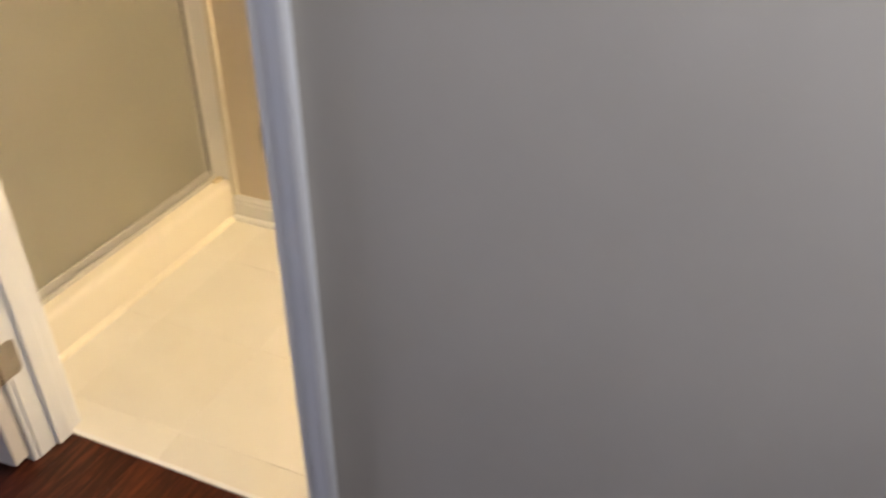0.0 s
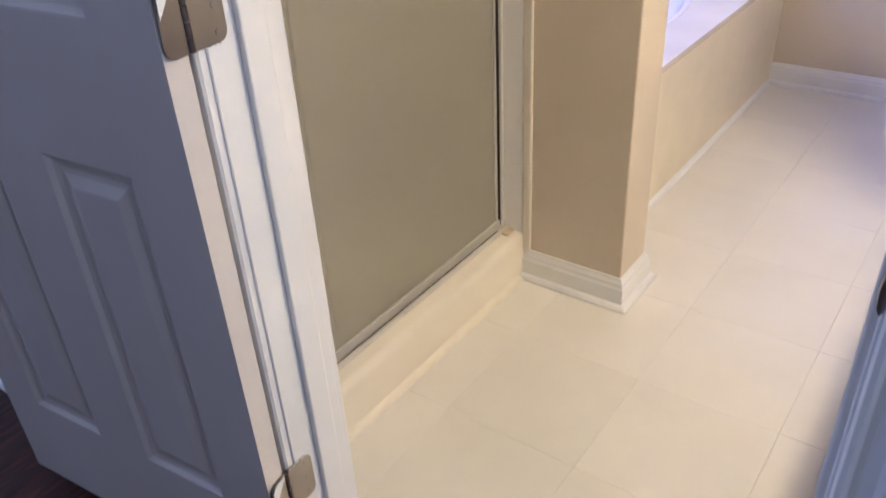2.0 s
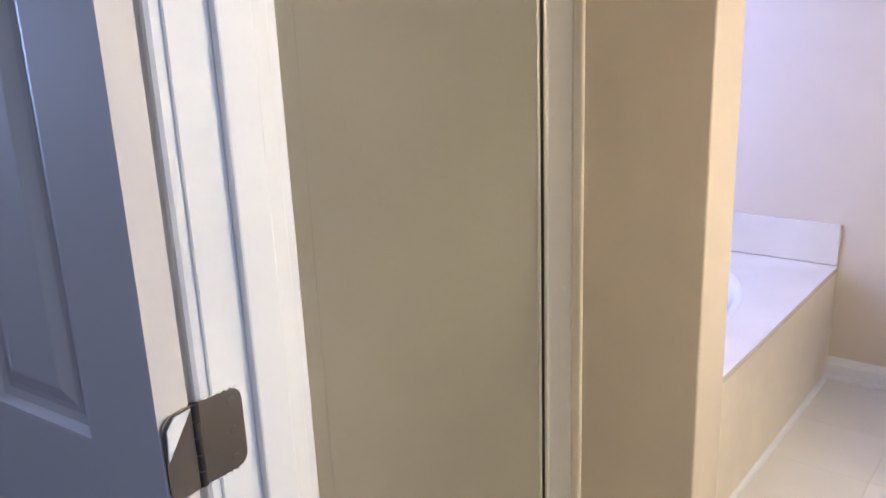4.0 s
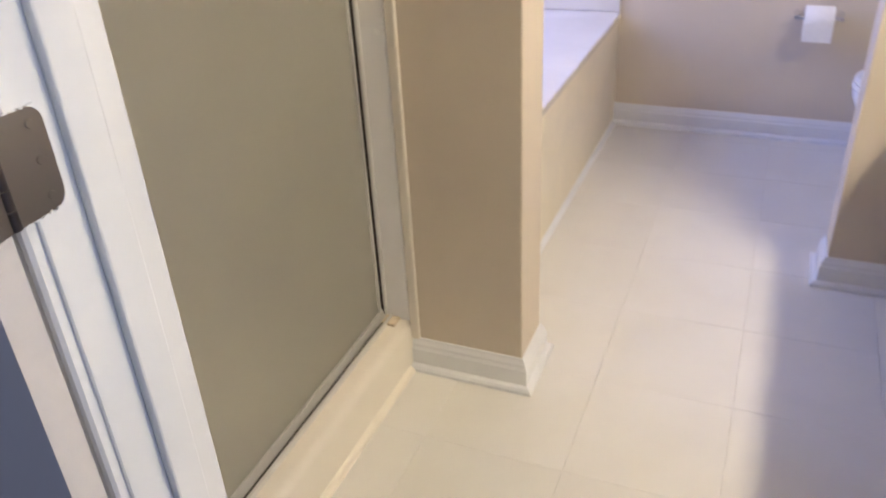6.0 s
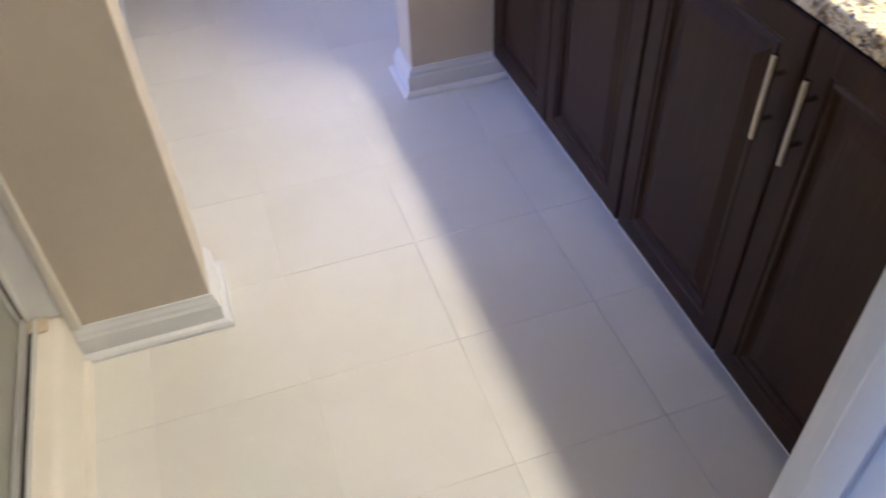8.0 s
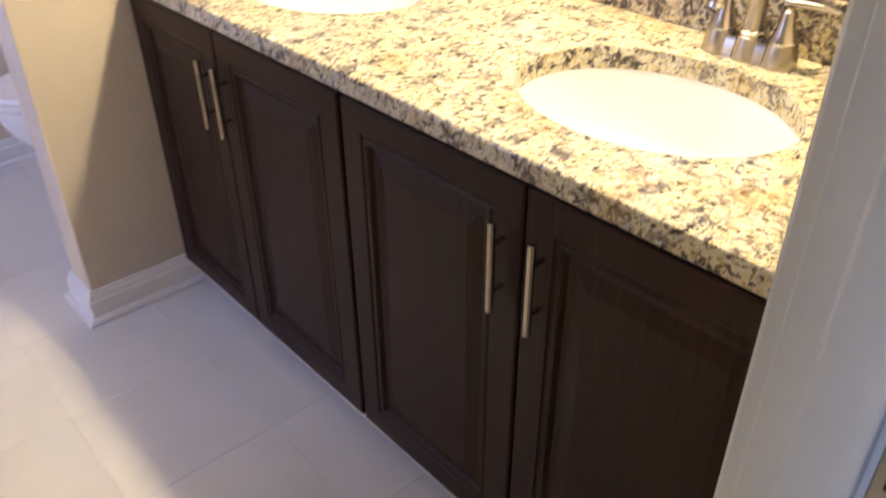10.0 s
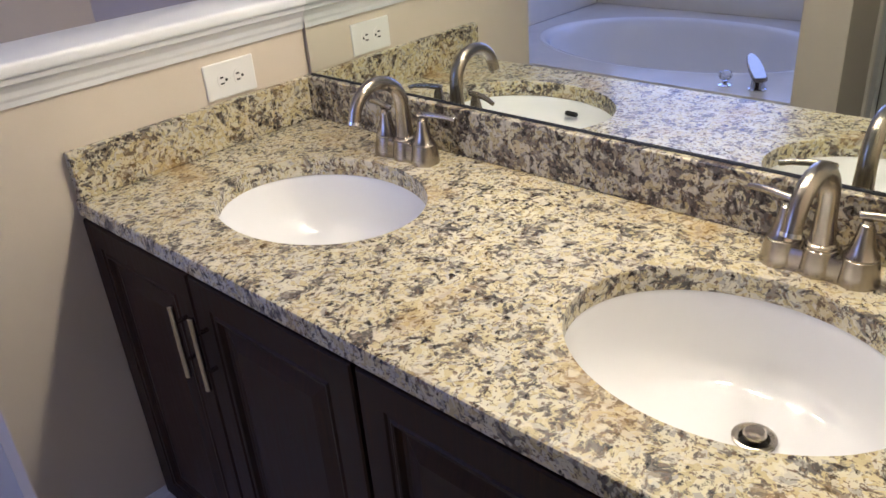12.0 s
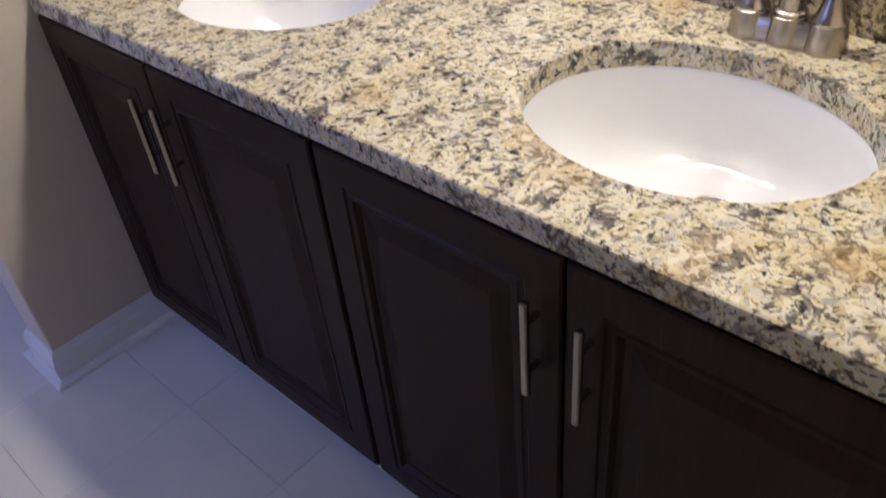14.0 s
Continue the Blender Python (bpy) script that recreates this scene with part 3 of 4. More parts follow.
enclosure = thing("shower_enclosure", "framed sliding shower doors of greenish frosted glass", "shower door")
YA, YB = Y0 + 0.010, Y1 - 0.010
bm = bmesh.new()
trackp = [(-0.072, 0.140), (-0.072, 0.153), (-0.077, 0.155), (-0.08, 0.146), (-0.088, 0.146), (-0.0895, 0.173), (-0.0935, 0.173), (-0.096, 0.146), (-0.106, 0.146), (-0.108, 0.169), (-0.114, 0.169), (-0.114, 0.140)]
add_rings(bm, [[Vector((x, y, z)) for x, z in trackp] for y in (YA, YB)], True, True, True)
part("bottom_track", bm, ALU, enclosure, "silver bottom track with dark groove")
part("groove", box(-0.0895, -0.08, YA + 0.045, YB - 0.03, 0.1462, 0.1472), RUBBER, enclosure)
part("top_rail", box(-0.116, -0.07, YA, YB, 1.82, 1.87, 0.004), ALU, enclosure)
for y0, y1 in ((YA, YA + 0.014), (YB - 0.014, YB)):
    part("post", box(-0.114, -0.083, y0, y1, 0.169, 1.82, 0.003), ALU, enclosure, "silver upright post")
pane = part("pane", box(-0.102, -0.096, YA + 0.0142, YB - 0.0142, 0.153, 1.825), FROST, enclosure, "obscure frosted glass pane")
pane.visible_shadow = False
part("pane_seam", box(-0.0961, -0.0956, -0.6455, -0.6440, 0.159, 1.825), FROST, enclosure, "faint seam down the frosted glass")
part("pane_edge", box(-0.103, -0.092, YB - 0.029, YB - 0.020, 0.159, 1.825, 0.002), ALU, enclosure, "narrow silver edge strip")
part("seal", box(-0.0945, -0.088, YB - 0.0165, YB - 0.0146, 0.159, 1.825), RUBBER, enclosure, "dark rubber seal line")

# ---------------------------------------------------------------- bathtub with deck
TX, TZ = 0.116, 0.472
tub = thing("bathtub", "white oval drop-in bathtub set in a cultured marble deck", "bathtub")
TC, TA, TB = (-0.49, 1.0), 0.46, 0.70


def rect_ellipse(bm, x0, x1, y0, y1, c, ax, ay, z_levels, inset=0.0, front=0.0, n=72):
    """A slab with an oval hole: top, outer sides and hole wall. z_levels: top, bottom; front: rounding of the x0 edge."""
    zt, zb = z_levels
    inner, outer = [], []
    angles = sorted({*[2 * math.pi * i / n for i in range(n)], *[math.atan2(y - c[1], x - c[0]) % (2 * math.pi) for x in (x0, x1) for y in (y0, y1)]})
    for a in angles:
        dx, dy = math.cos(a), math.sin(a)
        k = min(((x1 - c[0]) / dx if dx > 1e-9 else (x0 - c[0]) / dx if dx < -1e-9 else 1e9), ((y1 - c[1]) / dy if dy > 1e-9 else (y0 - c[1]) / dy if dy < -1e-9 else 1e9))
        outer.append((c[0] + k * dx, c[1] + k * dy))
        r = 1 / math.sqrt((dx / ax) ** 2 + (dy / ay) ** 2)
        inner.append((c[0] + r * dx, c[1] + r * dy))
    soft = lambda p, d: (max(p[0], x0 + d), p[1])
    rings = [[Vector((*soft(p, front), zb)) for p in outer], [Vector((*p, zb + front)) for p in outer], [Vector((*p, zt - front)) for p in outer],
             [Vector((*soft(p, front * 0.3), zt - front * 0.3)) for p in outer], [Vector((*soft(p, front), zt)) for p in outer]]
    push = lambda p, k: (c[0] + (p[0] - c[0]) * k, c[1] + (p[1] - c[1]) * k)
    rings += [[Vector((*push(p, 1.006), zt)) for p in inner], [Vector((*push(p, 1.0015), zt - 0.0008)) for p in inner], [Vector((*p, zt - 0.0025)) for p in inner], [Vector((*p, zb)) for p in inner]]
    rows = add_rings(bm, rings)
    for i in range(len(angles)):
        j = (i + 1) % len(angles)
        bm.faces.new((rows[0][i], rows[0][j], rows[-1][j], rows[-1][i]))


bm = bmesh.new()
rect_ellipse(bm, LEFT, TX + 0.006, STUB[2], FAR - 0.016, TC, TA, TB, (TZ, TZ - 0.022))
part("deck", bm, MARBLE, tub, "white cultured marble deck")
part("front_panel", box(TX - 0.02, TX, STUB[2], FAR, 0, TZ - 0.022), MARBLE_CREAM, tub, "cream cultured marble front panel")
part("back_splash", box(LEFT + 0.016, TX + 0.004, FAR - 0.016, FAR, TZ, 0.638, 0.003), MARBLE, tub, "low marble splash strip")
part("back_splash", box(LEFT, LEFT + 0.016, STUB[2], FAR - 0.0165, TZ, 0.638, 0.003), MARBLE, tub, "low marble splash strip")
bm = bmesh.new()
rimp = [(1.020, 0.0003), (1.018, 0.0012), (1.010, 0.0018), (0.990, 0.0010), (0.970, -0.003), (0.945, -0.016), (0.92, -0.06), (0.87, -0.20), (0.80, -0.31), (0.70, -0.36), (0.4, -0.375), (0.05, -0.378)]
add_rings(bm, [[Vector((TC[0] + TA * k * math.cos(2 * math.pi * i / 72), TC[1] + TB * k * math.sin(2 * math.pi * i / 72), TZ + d)) for i in range(72)] for k, d in rimp], True, False, True)
part("basin", bm, TUB_WHITE, tub, "glossy white oval basin", True)

filler = thing("tub_spout", "brushed metal flat-topped tub spout standing on marble deck", "tub faucet", at=(0.030, 0.400, TZ))
bm = bmesh.new()
add_lathe(bm, [(0.034, 0), (0.034, 0.006), (0.027, 0.010), (0.0245, 0.030), (0.0235, 0.046)], (0, 0, 0), 28)
part("stem", bm, CHROME, filler, "", True)
bm = bmesh.new()
reach = Vector((-0.80, 0.60, 0)).normalized()
side = Vector((-reach.y, reach.x, 0))
rings = []
for u, w, h in ((-0.034, 0.018, 0.016), (-0.026, 0.026, 0.022), (0.03, 0.028, 0.022), (0.085, 0.026, 0.018), (0.125, 0.018, 0.016), (0.140, 0.008, 0.012)):
    c = reach * u + Vector((0, 0, 0.064 + u * math.tan(radians(15))))
    rings.append([c + side * p + Vector((0, 0, q)) for p, q in ((-w, -0.003), (-w + 0.003, 0), (w - 0.003, 0), (w, -0.003), (w, 0.006 - h), (w * 0.6, -h), (-w * 0.6, -h), (-w, 0.006 - h))])
add_rings(bm, rings, True, True, True)
part("spout", bm, NICKEL, filler)
knob = thing("tub_valve", "clear acrylic tub valve knob on chrome base", "tub valve", at=(0.035, 0.525, TZ))
bm = bmesh.new()
add_lathe(bm, [(0.026, 0), (0.026, 0.005), (0.012, 0.010), (0.011, 0.022)], (0, 0, 0), 20)
part("base", bm, CHROME, knob, "", True)
bm = bmesh.new()
add_lathe(bm, [(0.010, 0.022), (0.022, 0.028), (0.026, 0.040), (0.022, 0.055), (0.012, 0.060)], (0, 0, 0), 10)
part("grip", bm, CRYSTAL, knob, "clear faceted acrylic grip")

# ---------------------------------------------------------------- toilet and paper holder
toilet = thing("toilet", "white porcelain toilet behind the half wall", "toilet", at=(0.965, 1.34, 0))


def egg(cx, a, b, z, n=36):
    """An egg-shaped ring: longer towards the front (-x)."""
    return [Vector((cx + (a if math.cos(t) < 0 else a * 0.72) * math.cos(t), b * math.sin(t), z)) for t in (2 * math.pi * i / n for i in range(n))]


bm = bmesh.new()
add_rings(bm, [egg(0.34, 0.20, 0.105, 0), egg(0.34, 0.20, 0.105, 0.03), egg(0.34, 0.18, 0.095, 0.10), egg(0.31, 0.20, 0.12, 0.20), egg(0.29, 0.26, 0.165, 0.31), egg(0.29, 0.285, 0.182, 0.37), egg(0.29, 0.287, 0.184, 0.395)], True, True, True)
part("bowl", bm, PORCELAIN, toilet, "", True)
bm = bmesh.new()
add_rings(bm, [egg(0.29, 0.285, 0.185, 0.396), egg(0.29, 0.290, 0.188, 0.402), egg(0.29, 0.288, 0.187, 0.414), egg(0.29, 0.280, 0.18, 0.416)], True, True, True)
part("seat", bm, PLASTIC, toilet, "", True)
bm = bmesh.new()
add_rings(bm, [egg(0.29, 0.284, 0.184, 0.4165), egg(0.29, 0.287, 0.186, 0.424), egg(0.29, 0.28, 0.18, 0.434), egg(0.29, 0.20, 0.13, 0.440)], True, True, True)
part("lid", bm, PLASTIC, toilet, "", True)
part("tank", box(0.60, 0.80, -0.22, 0.22, 0.40, 0.74, 0.025, 3), PORCELAIN, toilet, "", True)
part("tank_lid", box(0.59, 0.81, -0.23, 0.23, 0.741, 0.775, 0.010, 2), PORCELAIN, toilet, "", True)
part("tank_neck", box(0.46, 0.76, -0.13, 0.13, 0.30, 0.41, 0.02, 2), PORCELAIN, toilet, "", True)
bm = bmesh.new()
add_tube(bm, [(0.588, 0.15, 0.68), (0.575, 0.15, 0.68), (0.573, 0.11, 0.676), (0.573, 0.085, 0.672)], [0.008, 0.008, 0.006, 0.005], 10)
part("flush_lever", bm, CHROME, toilet)

holder = thing("toilet_paper_holder", "white toilet roll on a small wall holder", "paper holder", at=(0.85, FAR, 0.50))
for dx in (-0.075, 0.075):
    b = bmesh.new()
    add_tube(b, [(dx, 0, 0), (dx, -0.012, 0), (dx, -0.02, 0), (dx, -0.075, 0)], [0.013, 0.012, 0.008, 0.008], 14)
    part("bracket", b, CHROME, holder, "", True)
bm = bmesh.new()
add_tube(bm, [(-0.075, -0.07, 0), (0.075, -0.07, 0)], 0.007, 10)
part("spindle", bm, CHROME, holder)
bm = bmesh.new()
X = Vector((1, 0, 0))
prof = [(0.020, -0.05), (0.051, -0.05), (0.053, -0.047), (0.053, 0.047), (0.051, 0.05), (0.020, 0.05), (0.020, -0.05)]
add_rings(bm, [circle((x, -0.07, -0.010), r, 28, Vector((0, 1, 0)), Vector((0, 0, 1))) for r, x in prof])
part("roll", bm, PAPER, holder, "white paper roll", True)
part("loose_sheet", box(-0.05, 0.05, -0.1235, -0.1225, -0.075, -0.010), PAPER, holder)

# ---------------------------------------------------------------- vanity
FACE, TOP, TOE = 1.222, 0.836, 0.075
VY0, VY1 = BATH + 0.001, PONY[1] - 0.001
MID = -0.050


def cabinet_door(cab, y0, y1, handle_y):
    """Raised-panel door from y1 (far) to y0, with a bar pull on two posts."""
    P = lambda a, c, d: Vector((FACE - 0.019 + d, a, c))
    z0, z1 = TOE + 0.003, 0.7965
    b = bmesh.new()
    steps = [(0, 0.019), (0, 0.003), (0.003, 0), (0.050, 0), (0.053, 0.003), (0.058, 0.003), (0.062, 0.0005), (0.066, 0.001), (0.072, 0.009), (0.080, 0.010), (0.084, 0.009), (0.104, 0.003), (0.108, 0.002)]
    nested(b, P, [(y0 + k, y1 - k, z0 + k, z1 - k, d) for k, d in steps])
    leaf_ob = part("door", b, ESPRESSO, cab)
    pull = part("handle", pull_mesh(), NICKEL, leaf_ob, "slim brushed nickel bar pull", True)
    pull.location = (FACE - 0.019, handle_y, 0.663)


def pull_mesh():
    b = bmesh.new()
    add_tube(b, [(-0.025, 0, -0.074), (-0.025, 0, -0.0735), (-0.025, 0, 0.0735), (-0.025, 0, 0.074)], [0.0052, 0.006, 0.006, 0.0052], 14)
    for z in (-0.040, 0.040):
        add_tube(b, [(0.0005, 0, z), (-0.023, 0, z)], 0.0042, 10)
    return b


def cabinet(y0, y1, doors, label):
    cab = thing("vanity_cabinet", label, "cabinet", "vanity cabinets under the granite top")
    b = box(FACE, RIGHT - 0.001, y0, y1, TOE, 0.55)
    add_box(b, FACE + 0.07, RIGHT - 0.001, y0, y1, 0, TOE - 0.0002)
    add_box(b, FACE, FACE + 0.02, y0, y1, 0.5502, 0.798)
    add_box(b, FACE + 0.0202, RIGHT - 0.001, y0, y0 + 0.016, 0.5502, 0.798)
    add_box(b, FACE + 0.0202, RIGHT - 0.001, y1 - 0.016, y1, 0.5502, 0.798)
    part("body", b, ESPRESSO, cab)
    part("base_strip", box(FACE - 0.016, FACE + 0.002, y0, y1, TOE - 0.004, TOE + 0.002, 0.001), TRIM, cab, "thin pale strip along the lower edge")
    for d in doors:
        cabinet_door(cab, *d)


cabinet(MID + 0.0005, VY1, [(0.371, 0.750, 0.401), (MID + 0.005, 0.366, 0.336)], "dark espresso two-door vanity cabinet beside the half wall")
cabinet(VY0, MID - 0.0005, [(-0.462, MID - 0.005, -0.430), (-0.888, -0.467, -0.503)], "dark espresso two-door vanity cabinet beside the doorway")

SINKS = [(1.490, 0.357), (1.490, -0.445)]
SA, SB = 0.178, 0.221
X0 = 1.204
bm = bmesh.new()
rect_ellipse(bm, X0, RIGHT - 0.001, MID, VY1, SINKS[0], SA, SB, (TOP, 0.799), front=0.005)
rect_ellipse(bm, X0, RIGHT - 0.001, VY0, MID, SINKS[1], SA, SB, (TOP, 0.799), front=0.005)
bmesh.ops.remove_doubles(bm, verts=bm.verts, dist=0.0003)
for f in [f for f in bm.faces if all(abs(v.co.y - MID) < 1e-4 for v in f.verts)]:
    bm.faces.remove(f)
tagged(link("countertop", bm, GRANITE), "speckled cream and brown polished granite vanity top with two bowls", "countertop")
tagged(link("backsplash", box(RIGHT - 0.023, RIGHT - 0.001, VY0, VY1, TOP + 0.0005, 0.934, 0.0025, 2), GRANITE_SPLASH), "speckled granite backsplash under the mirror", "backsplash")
tagged(link("side_splash", box(X0 + 0.004, RIGHT - 0.0235, VY1 - 0.021, VY1, TOP + 0.0005, 0.934, 0.0025, 2), GRANITE), "speckled granite side splash on half wall", "backsplash")
tagged(link("side_splash", box(X0 + 0.004, RIGHT - 0.0235, VY0, VY0 + 0.021, TOP + 0.0005, 0.934, 0.0025, 2), GRANITE), "speckled granite side splash by the doorway", "backsplash")


def sink():
    ob = thing("sink", "white oval porcelain undermount sink in granite top", "sink", "vanity sinks")
    b = bmesh.new()
    prof = [(1.10, 0), (1.012, 0), (1.0, -0.004), (0.988, -0.02), (0.962, -0.042), (0.92, -0.066), (0.86, -0.088), (0.78, -0.106), (0.68, -0.120), (0.55, -0.131), (0.40, -0.138), (0.26, -0.142), (0.13, -0.144)]
    ring = lambda k, d, o: [Vector((SA * k * math.cos(t) + 0.056 * min(1, (d / 0.14) ** 2), SB * k * math.sin(t) - 0.022 * min(1, (d / 0.14) ** 2), d)) for t in (2 * math.pi * i / 64 for i in range(64))]
    inner = [ring(k, d, 0) for k, d in prof]
    outer = [ring(k * 1.02 + 0.03, d - 0.012, 0) for k, d in prof[::-1]]
    add_rings(b, inner + outer + [inner[0]], True)
    bmesh.ops.remove_doubles(b, verts=b.verts, dist=0.0002)
    bowl = part("bowl", b, PORCELAIN, ob, "", True)
    b = bmesh.new()
    add_lathe(b, [(0.030, -0.1395), (0.030, -0.1365), (0.026, -0.135), (0.021, -0.138), (0.020, -0.150)], (0, 0, 0), 28, cap0=False, cap1=False)
    part("drain_ring", b, NICKEL, ob, "brushed nickel drain ring", True)
    b = bmesh.new()
    add_lathe(b, [(0.0205, -0.160), (0.0205, -0.150), (0.0195, -0.1495)], (0, 0, 0), 24, cap0=True, cap1=True)
    part("drain_hole", b, DARK, ob)
    b = bmesh.new()
    add_lathe(b, [(0.006, -0.152), (0.006, -0.138), (0.0140, -0.137), (0.0160, -0.134), (0.0160, -0.130), (0.0130, -0.1265), (0.006, -0.1255)], (0, 0, 0), 24)
    part("stopper", b, NICKEL, ob, "brushed nickel pop-up stopper", True)
    b = bmesh.new()
    add_tube(b, [(-0.1590, -0.038, -0.029), (-0.1597, -0.034, -0.029), (-0.1602, -0.008, -0.029), (-0.1598, -0.004, -0.029)], [0.0045, 0.0062, 0.0062, 0.0045], 12)
    part("overflow_slot", b, DARK, ob, "small dark overflow slot")
    for name in ("drain_ring", "drain_hole", "stopper"):
        for o in ob.children:
            if o.name.split(".")[0] == name:
                o.location = (0.056, -0.022, 0.0)
    return ob


first = sink()
first.location = (*SINKS[0], 0.799)
copy_thing(first, pose(*SINKS[1], 0.799))


def faucet():
    """A centre-set faucet: oblong base, arched spout, two cone posts with thin levers. Front is -x."""
    ob = thing("faucet", "brushed nickel two-handle faucet with high arched spout", "faucet", "vanity faucets")
    b = bmesh.new()

    def stadium(hw, hy, z, n=14):
        pts = []
        for s in (1, -1):
            for i in range(n + 1):
                t = math.pi * i / n
                pts.append(Vector((s * -hw * math.cos(t) * -1, s * (hy - hw) + s * hw * math.sin(t), z)))
        return pts

    add_rings(b, [stadium(0.0225, 0.0755, 0), stadium(0.0222, 0.0750, 0.004), stadium(0.0190, 0.0715, 0.024), stadium(0.0170, 0.0695, 0.031), stadium(0.0150, 0.0670, 0.033)], True, True, True)
    plate = part("base_plate", b, NICKEL, ob, "", True)
    for y in (-0.0525, 0, 0.0525):
        b = bmesh.new()
        add_lathe(b, [(0.0292, 0.0003), (0.0290, 0.006), (0.0262, 0.022), (0.0243, 0.035), (0.0236, 0.0385), (0.0215, 0.040)], (0, y, 0), 32)
        part("bell", b, NICKEL, plate, "", True)
    b = bmesh.new()
    add_lathe(b, [(0.0215, 0.0395), (0.0225, 0.0415), (0.0225, 0.0445), (0.0205, 0.0465), (0.0175, 0.048)], (0, 0, 0), 28)
    part("spout_collar", b, NICKEL, ob, "", True)
    b = bmesh.new()
    pts, rad = [(0, 0, 0.047), (0, 0, 0.07), (-0.0005, 0, 0.10)], [0.0178, 0.0158, 0.0142]
    for k in range(1, 13):
        a = radians(160) * k / 12
        pts.append((-0.0005 - 0.062 * (1 - math.cos(a)), 0, 0.110 + 0.060 * math.sin(a)))
        rad.append(0.0142 - 0.0018 * k / 12)
    pts += [(-0.1262, 0, 0.112)]
    rad += [0.0124]
    add_tube(b, pts, rad, 20)
    spout = part("spout", b, NICKEL, ob, "", True)
    b = bmesh.new()
    add_tube(b, [(-0.1258, 0, 0.1135), (-0.1275, 0, 0.1075)], [0.0136, 0.0134], 20)
    part("aerator", b, CHROME, spout, "", True)
    for s in (1, -1):
        y = 0.0525 * s
        b = bmesh.new()
        add_lathe(b, [(0.0228, 0.0395), (0.0232, 0.0415), (0.0215, 0.0440), (0.0190, 0.0475), (0.0150, 0.060), (0.0112, 0.076), (0.0098, 0.085), (0.0092, 0.0875), (0.0070, 0.089), (0.0070, 0.094)], (0, y, 0), 24)
        post = part("handle_post", b, NICKEL, ob, "", True)
        b = bmesh.new()
        add_tube(b, [(0.001, y - 0.013 * s, 0.0965), (0.002, y - 0.0115 * s, 0.0970), (0.004, y, 0.098), (0.010, y + 0.026 * s, 0.0985), (0.017, y + 0.050 * s, 0.0965), (0.0225, y + 0.066 * s, 0.093), (0.0228, y + 0.067 * s, 0.0927)], [0.0045, 0.0058, 0.0064, 0.0057, 0.0050, 0.0046, 0.0034], 14)
        part("lever", b, NICKEL, post, "thin curved lever", True)
    return ob


tap = faucet()
tap.location = (1.722, 0.357, TOP)
copy_thing(tap, pose(1.727, -0.458, TOP))

# ---------------------------------------------------------------- mirror, vanity light, outlet
glass = thing("mirror", "large frameless wall mirror above granite backsplash", "mirror")
part("backing", box(RIGHT - 0.0045, RIGHT - 0.0005, VY0 + 0.02, 0.742, 0.939, 1.80), MIRROR_EDGE, glass, "dark glass edge")
part("silvered_face", box(RIGHT - 0.007, RIGHT - 0.0047, VY0 + 0.021, 0.740, 0.9395, 1.799), MIRROR, glass)
part("bottom_channel", box(RIGHT - 0.0095, RIGHT - 0.0005, VY0 + 0.02, 0.742, 0.9345, 0.9385), MIRROR_EDGE, glass, "dark bottom mirror channel")

lamp = thing("vanity_light", "wall bar light with four globes under added bell shades", "wall lamp", at=(RIGHT, -0.16, 1.880))
part("back_plate", box(-0.03, -0.0005, -0.46, 0.46, -0.05, 0.05, 0.006, 2), NICKEL, lamp)
for k in range(4):
    y = (k - 1.5) * 0.24
    b = bmesh.new()
    add_tube(b, [(-0.03, y, 0), (-0.06, y, 0), (-0.075, y, 0)], [0.028, 0.026, 0.018], 18)
    part("socket", b, NICKEL, lamp, "", True)
    b = bmesh.new()
    bmesh.ops.create_uvsphere(b, u_segments=20, v_segments=12, radius=0.045)
    bmesh.ops.translate(b, verts=b.verts, vec=(-0.116, y, 0))
    part("globe", b, BULB, lamp, "lit warm glass globe", True)
    # unseen shade, added to keep the globe's light off the ceiling
    b = bmesh.new()
    prof = [(0.020, 0.062), (0.040, 0.056), (0.056, 0.034), (0.064, 0.004), (0.068, -0.012), (0.066, -0.012), (0.062, 0.004), (0.054, 0.032), (0.038, 0.053), (0.020, 0.059)]
    add_lathe(b, prof, (-0.116, y, 0), 24)
    part("shade", b, SHADE, lamp, "white bell shade open downward, added to block upward light", True)

outlet = thing("wall_outlet", "white double electrical outlet set sideways on half wall", "outlet", at=(1.594, PONY[1], 0.979))
part("cover_plate", box(-0.0635, 0.0635, -0.006, -0.0005, -0.039, 0.039, 0.003, 2), PLASTIC, outlet)
for s in (-1, 1):
    b = bmesh.new()
    add_rings(b, [[Vector((s * 0.0205 + 0.0145 * math.cos(t) * (0.92 if abs(math.cos(t)) > 0.8 else 1), y, 0.0165 * math.sin(t))) for t in (2 * math.pi * i / 28 for i in range(28))] for y in (-0.0055, -0.0078)], True, True, True)
    face = part("socket_face", b, PLASTIC, outlet)
    for dx, dz, w, h in ((-0.003, 0.0065, 0.0085, 0.0034), (-0.003, -0.0065, 0.0095, 0.0034), (0.008, 0, 0.0055, 0.0055)):
        part("slot", box(s * 0.0205 + dx - w / 2, s * 0.0205 + dx + w / 2, -0.0083, -0.0077, dz - h / 2, dz + h / 2), DARK, face)
b = bmesh.new()
add_tube(b, [(0, -0.0055, 0), (0, -0.0072, 0)], [0.0034, 0.0026], 12)
part("screw", b, PLASTIC, outlet)

# ---------------------------------------------------------------- floor pieces
PITCH, TX0, TY0 = 0.325, 0.106, -0.200
bath_floor = bpy.data.objects["floor"]
meshes = {}


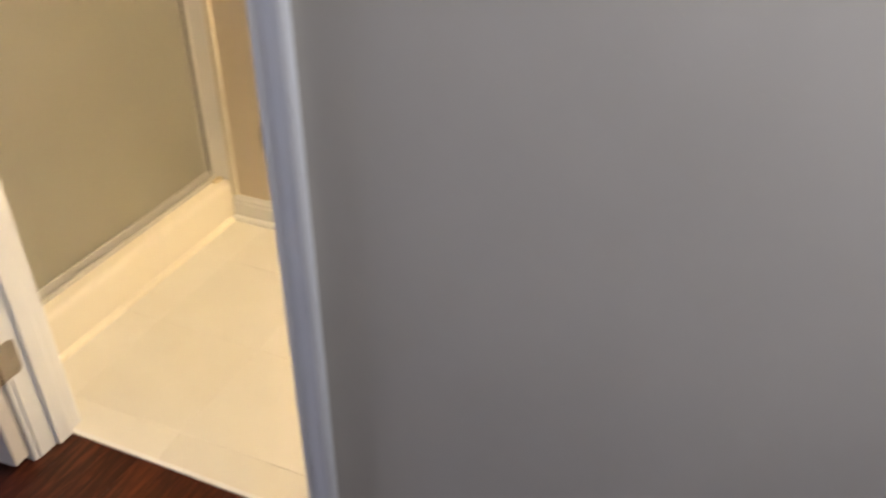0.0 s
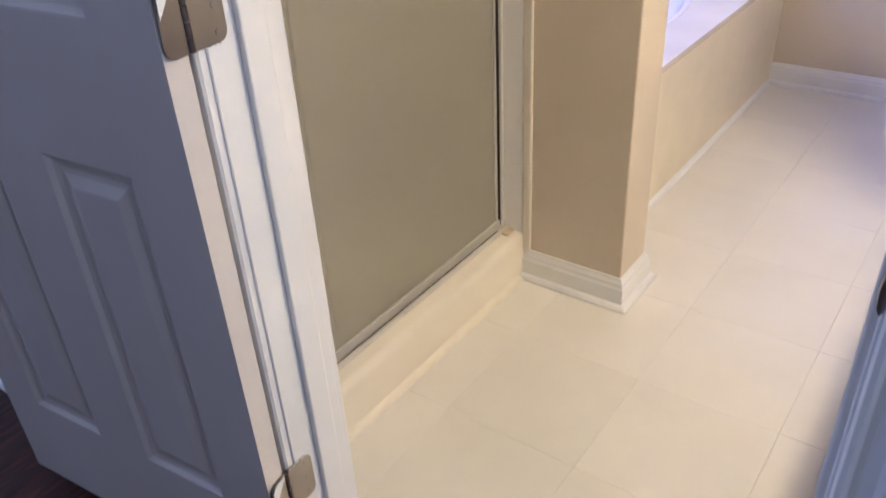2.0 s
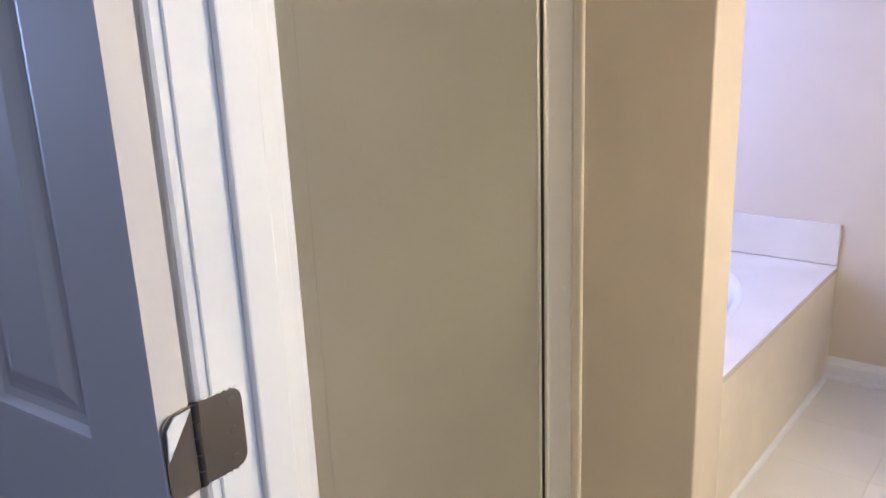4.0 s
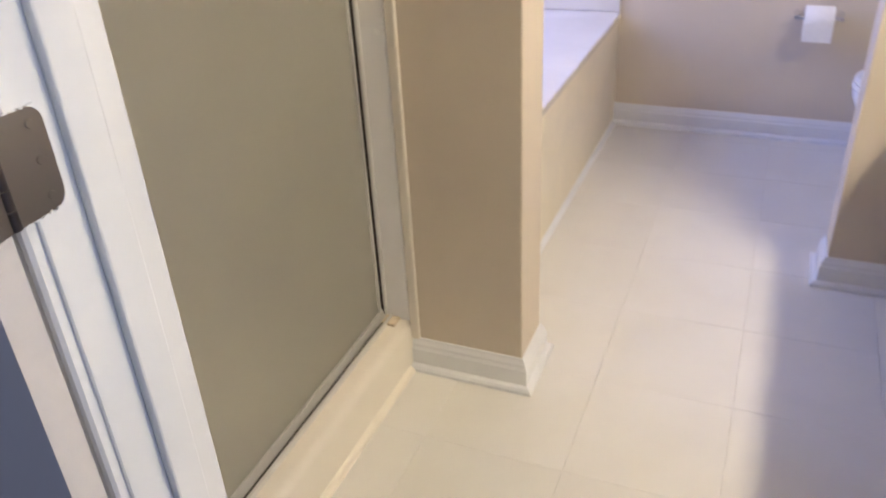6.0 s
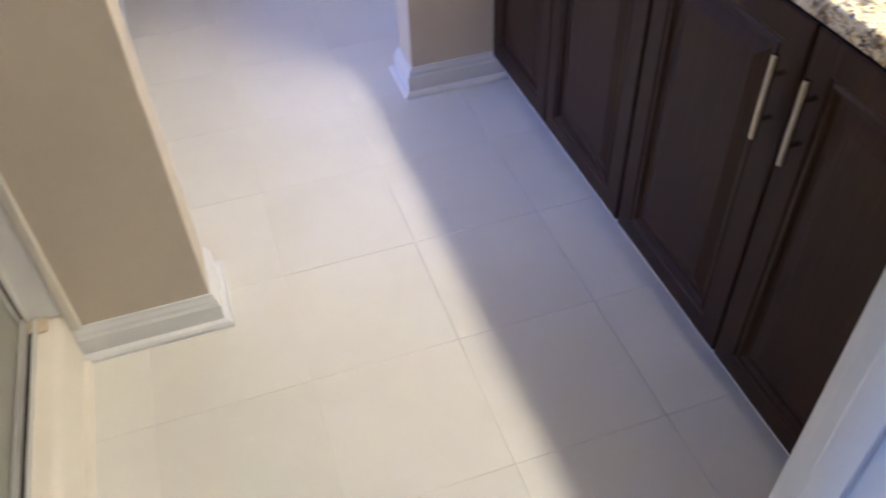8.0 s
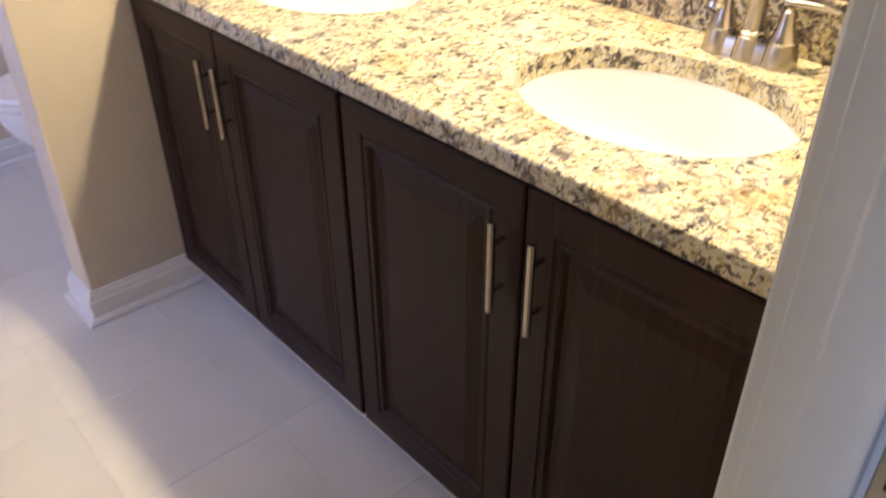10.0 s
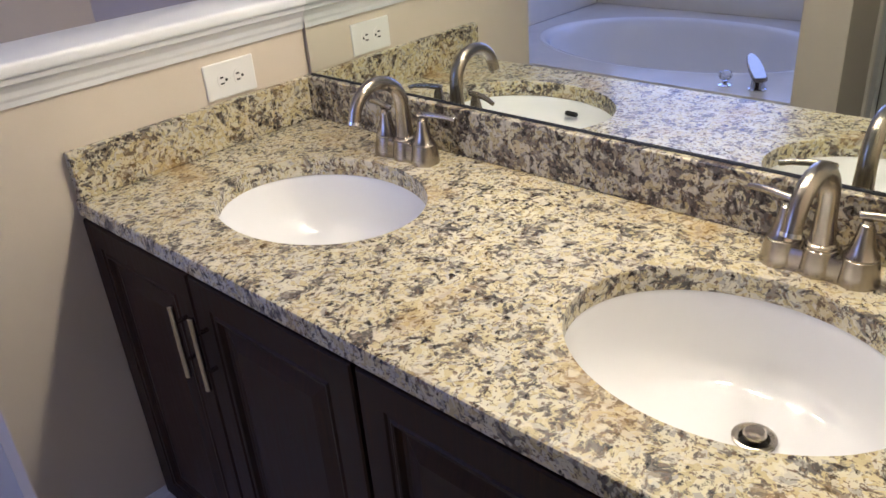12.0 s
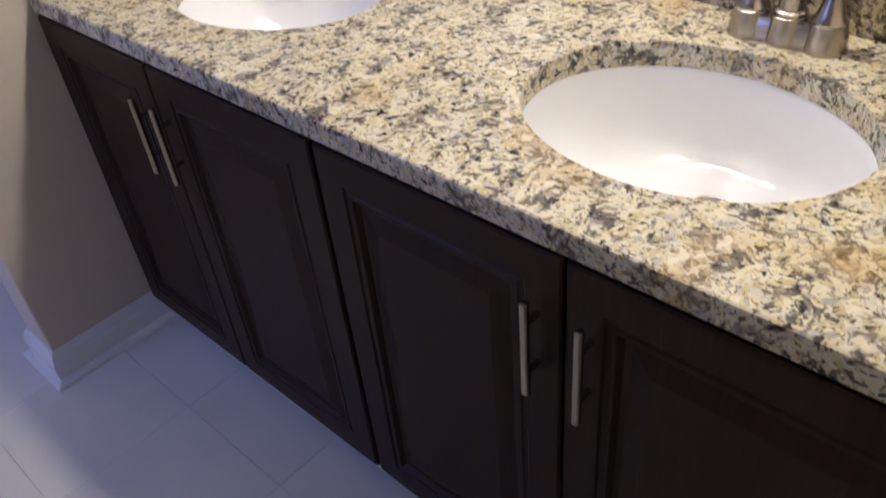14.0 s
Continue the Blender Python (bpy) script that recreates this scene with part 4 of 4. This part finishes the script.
def tile(x0, x1, y0, y1):
    w, h = round(x1 - x0, 4), round(y1 - y0, 4)
    if (w, h) not in meshes:
        b = bmesh.new()
        g, e = 0.0002, 0.0004
        rings = [[Vector((sx * (w / 2 - k), sy * (h / 2 - k), z)) for sx, sy in ((-1, -1), (1, -1), (1, 1), (-1, 1))] for k, z in ((g, -0.004), (g, -0.0008), (g + e, 0))]
        add_rings(b, rings, True, False, True)
        bmesh.ops.recalc_face_normals(b, faces=b.faces)
        me = bpy.data.meshes.new("tile")
        b.to_mesh(me)
        b.free()
        me.materials.append(TILE)
        meshes[(w, h)] = me
    ob = new("tile", meshes[(w, h)])
    ob.location = ((x0 + x1) / 2, (y0 + y1) / 2, 0)
    ob.parent = bath_floor


fx = [-0.024] + [TX0 + PITCH * i for i in range(6) if TX0 + PITCH * i < RIGHT] + [RIGHT]
fy = [-0.940] + [TY0 + PITCH * i for i in range(-2, 7) if -0.9 < TY0 + PITCH * i < FAR - 0.02] + [FAR]
for a, b in zip(fx, fx[1:]):
    for c, d in zip(fy, fy[1:]):
        tile(a, b, c, d)

wood = bpy.data.objects["bedroom_floor"]
tagged(part("plank_field", box(-6.0, -2.602, -4.5, -0.952, -0.0118, 0), PLANK, wood), "dark red-brown planks deeper in the bedroom", kind="stuff")
rng = random.Random(4)
PW = 0.083
plank_meshes = {}
x = -2.6
while x < 2.299:
    wide = min(PW, 2.3 - x)
    y = -0.952 + rng.random() * 0.8
    while y > -4.5:
        ln = rng.choice((0.9, 1.2, 1.5))
        a, c = max(y - ln, -4.5), min(y, -0.952)
        if c - a > 0.02:
            key = (round(c - a, 4), round(wide, 4))
            if key not in plank_meshes:
                b = bmesh.new()
                g, e = 0.0003, 0.0004
                w, h = wide, c - a
                add_rings(b, [[Vector((sx * (w / 2 - k), sy * (h / 2 - k), z)) for sx, sy in ((-1, -1), (1, -1), (1, 1), (-1, 1))] for k, z in ((g, -0.012), (g, -0.0004), (g + e, 0))], True, False, True)
                bmesh.ops.recalc_face_normals(b, faces=b.faces)
                me = bpy.data.meshes.new("plank")
                b.to_mesh(me)
                b.free()
                me.materials.append(PLANK)
                plank_meshes[key] = me
            ob = new("plank", plank_meshes[key])
            ob.location = (x + wide / 2, (a + c) / 2, 0)
            ob.parent = wood
        y -= ln
    x += PW
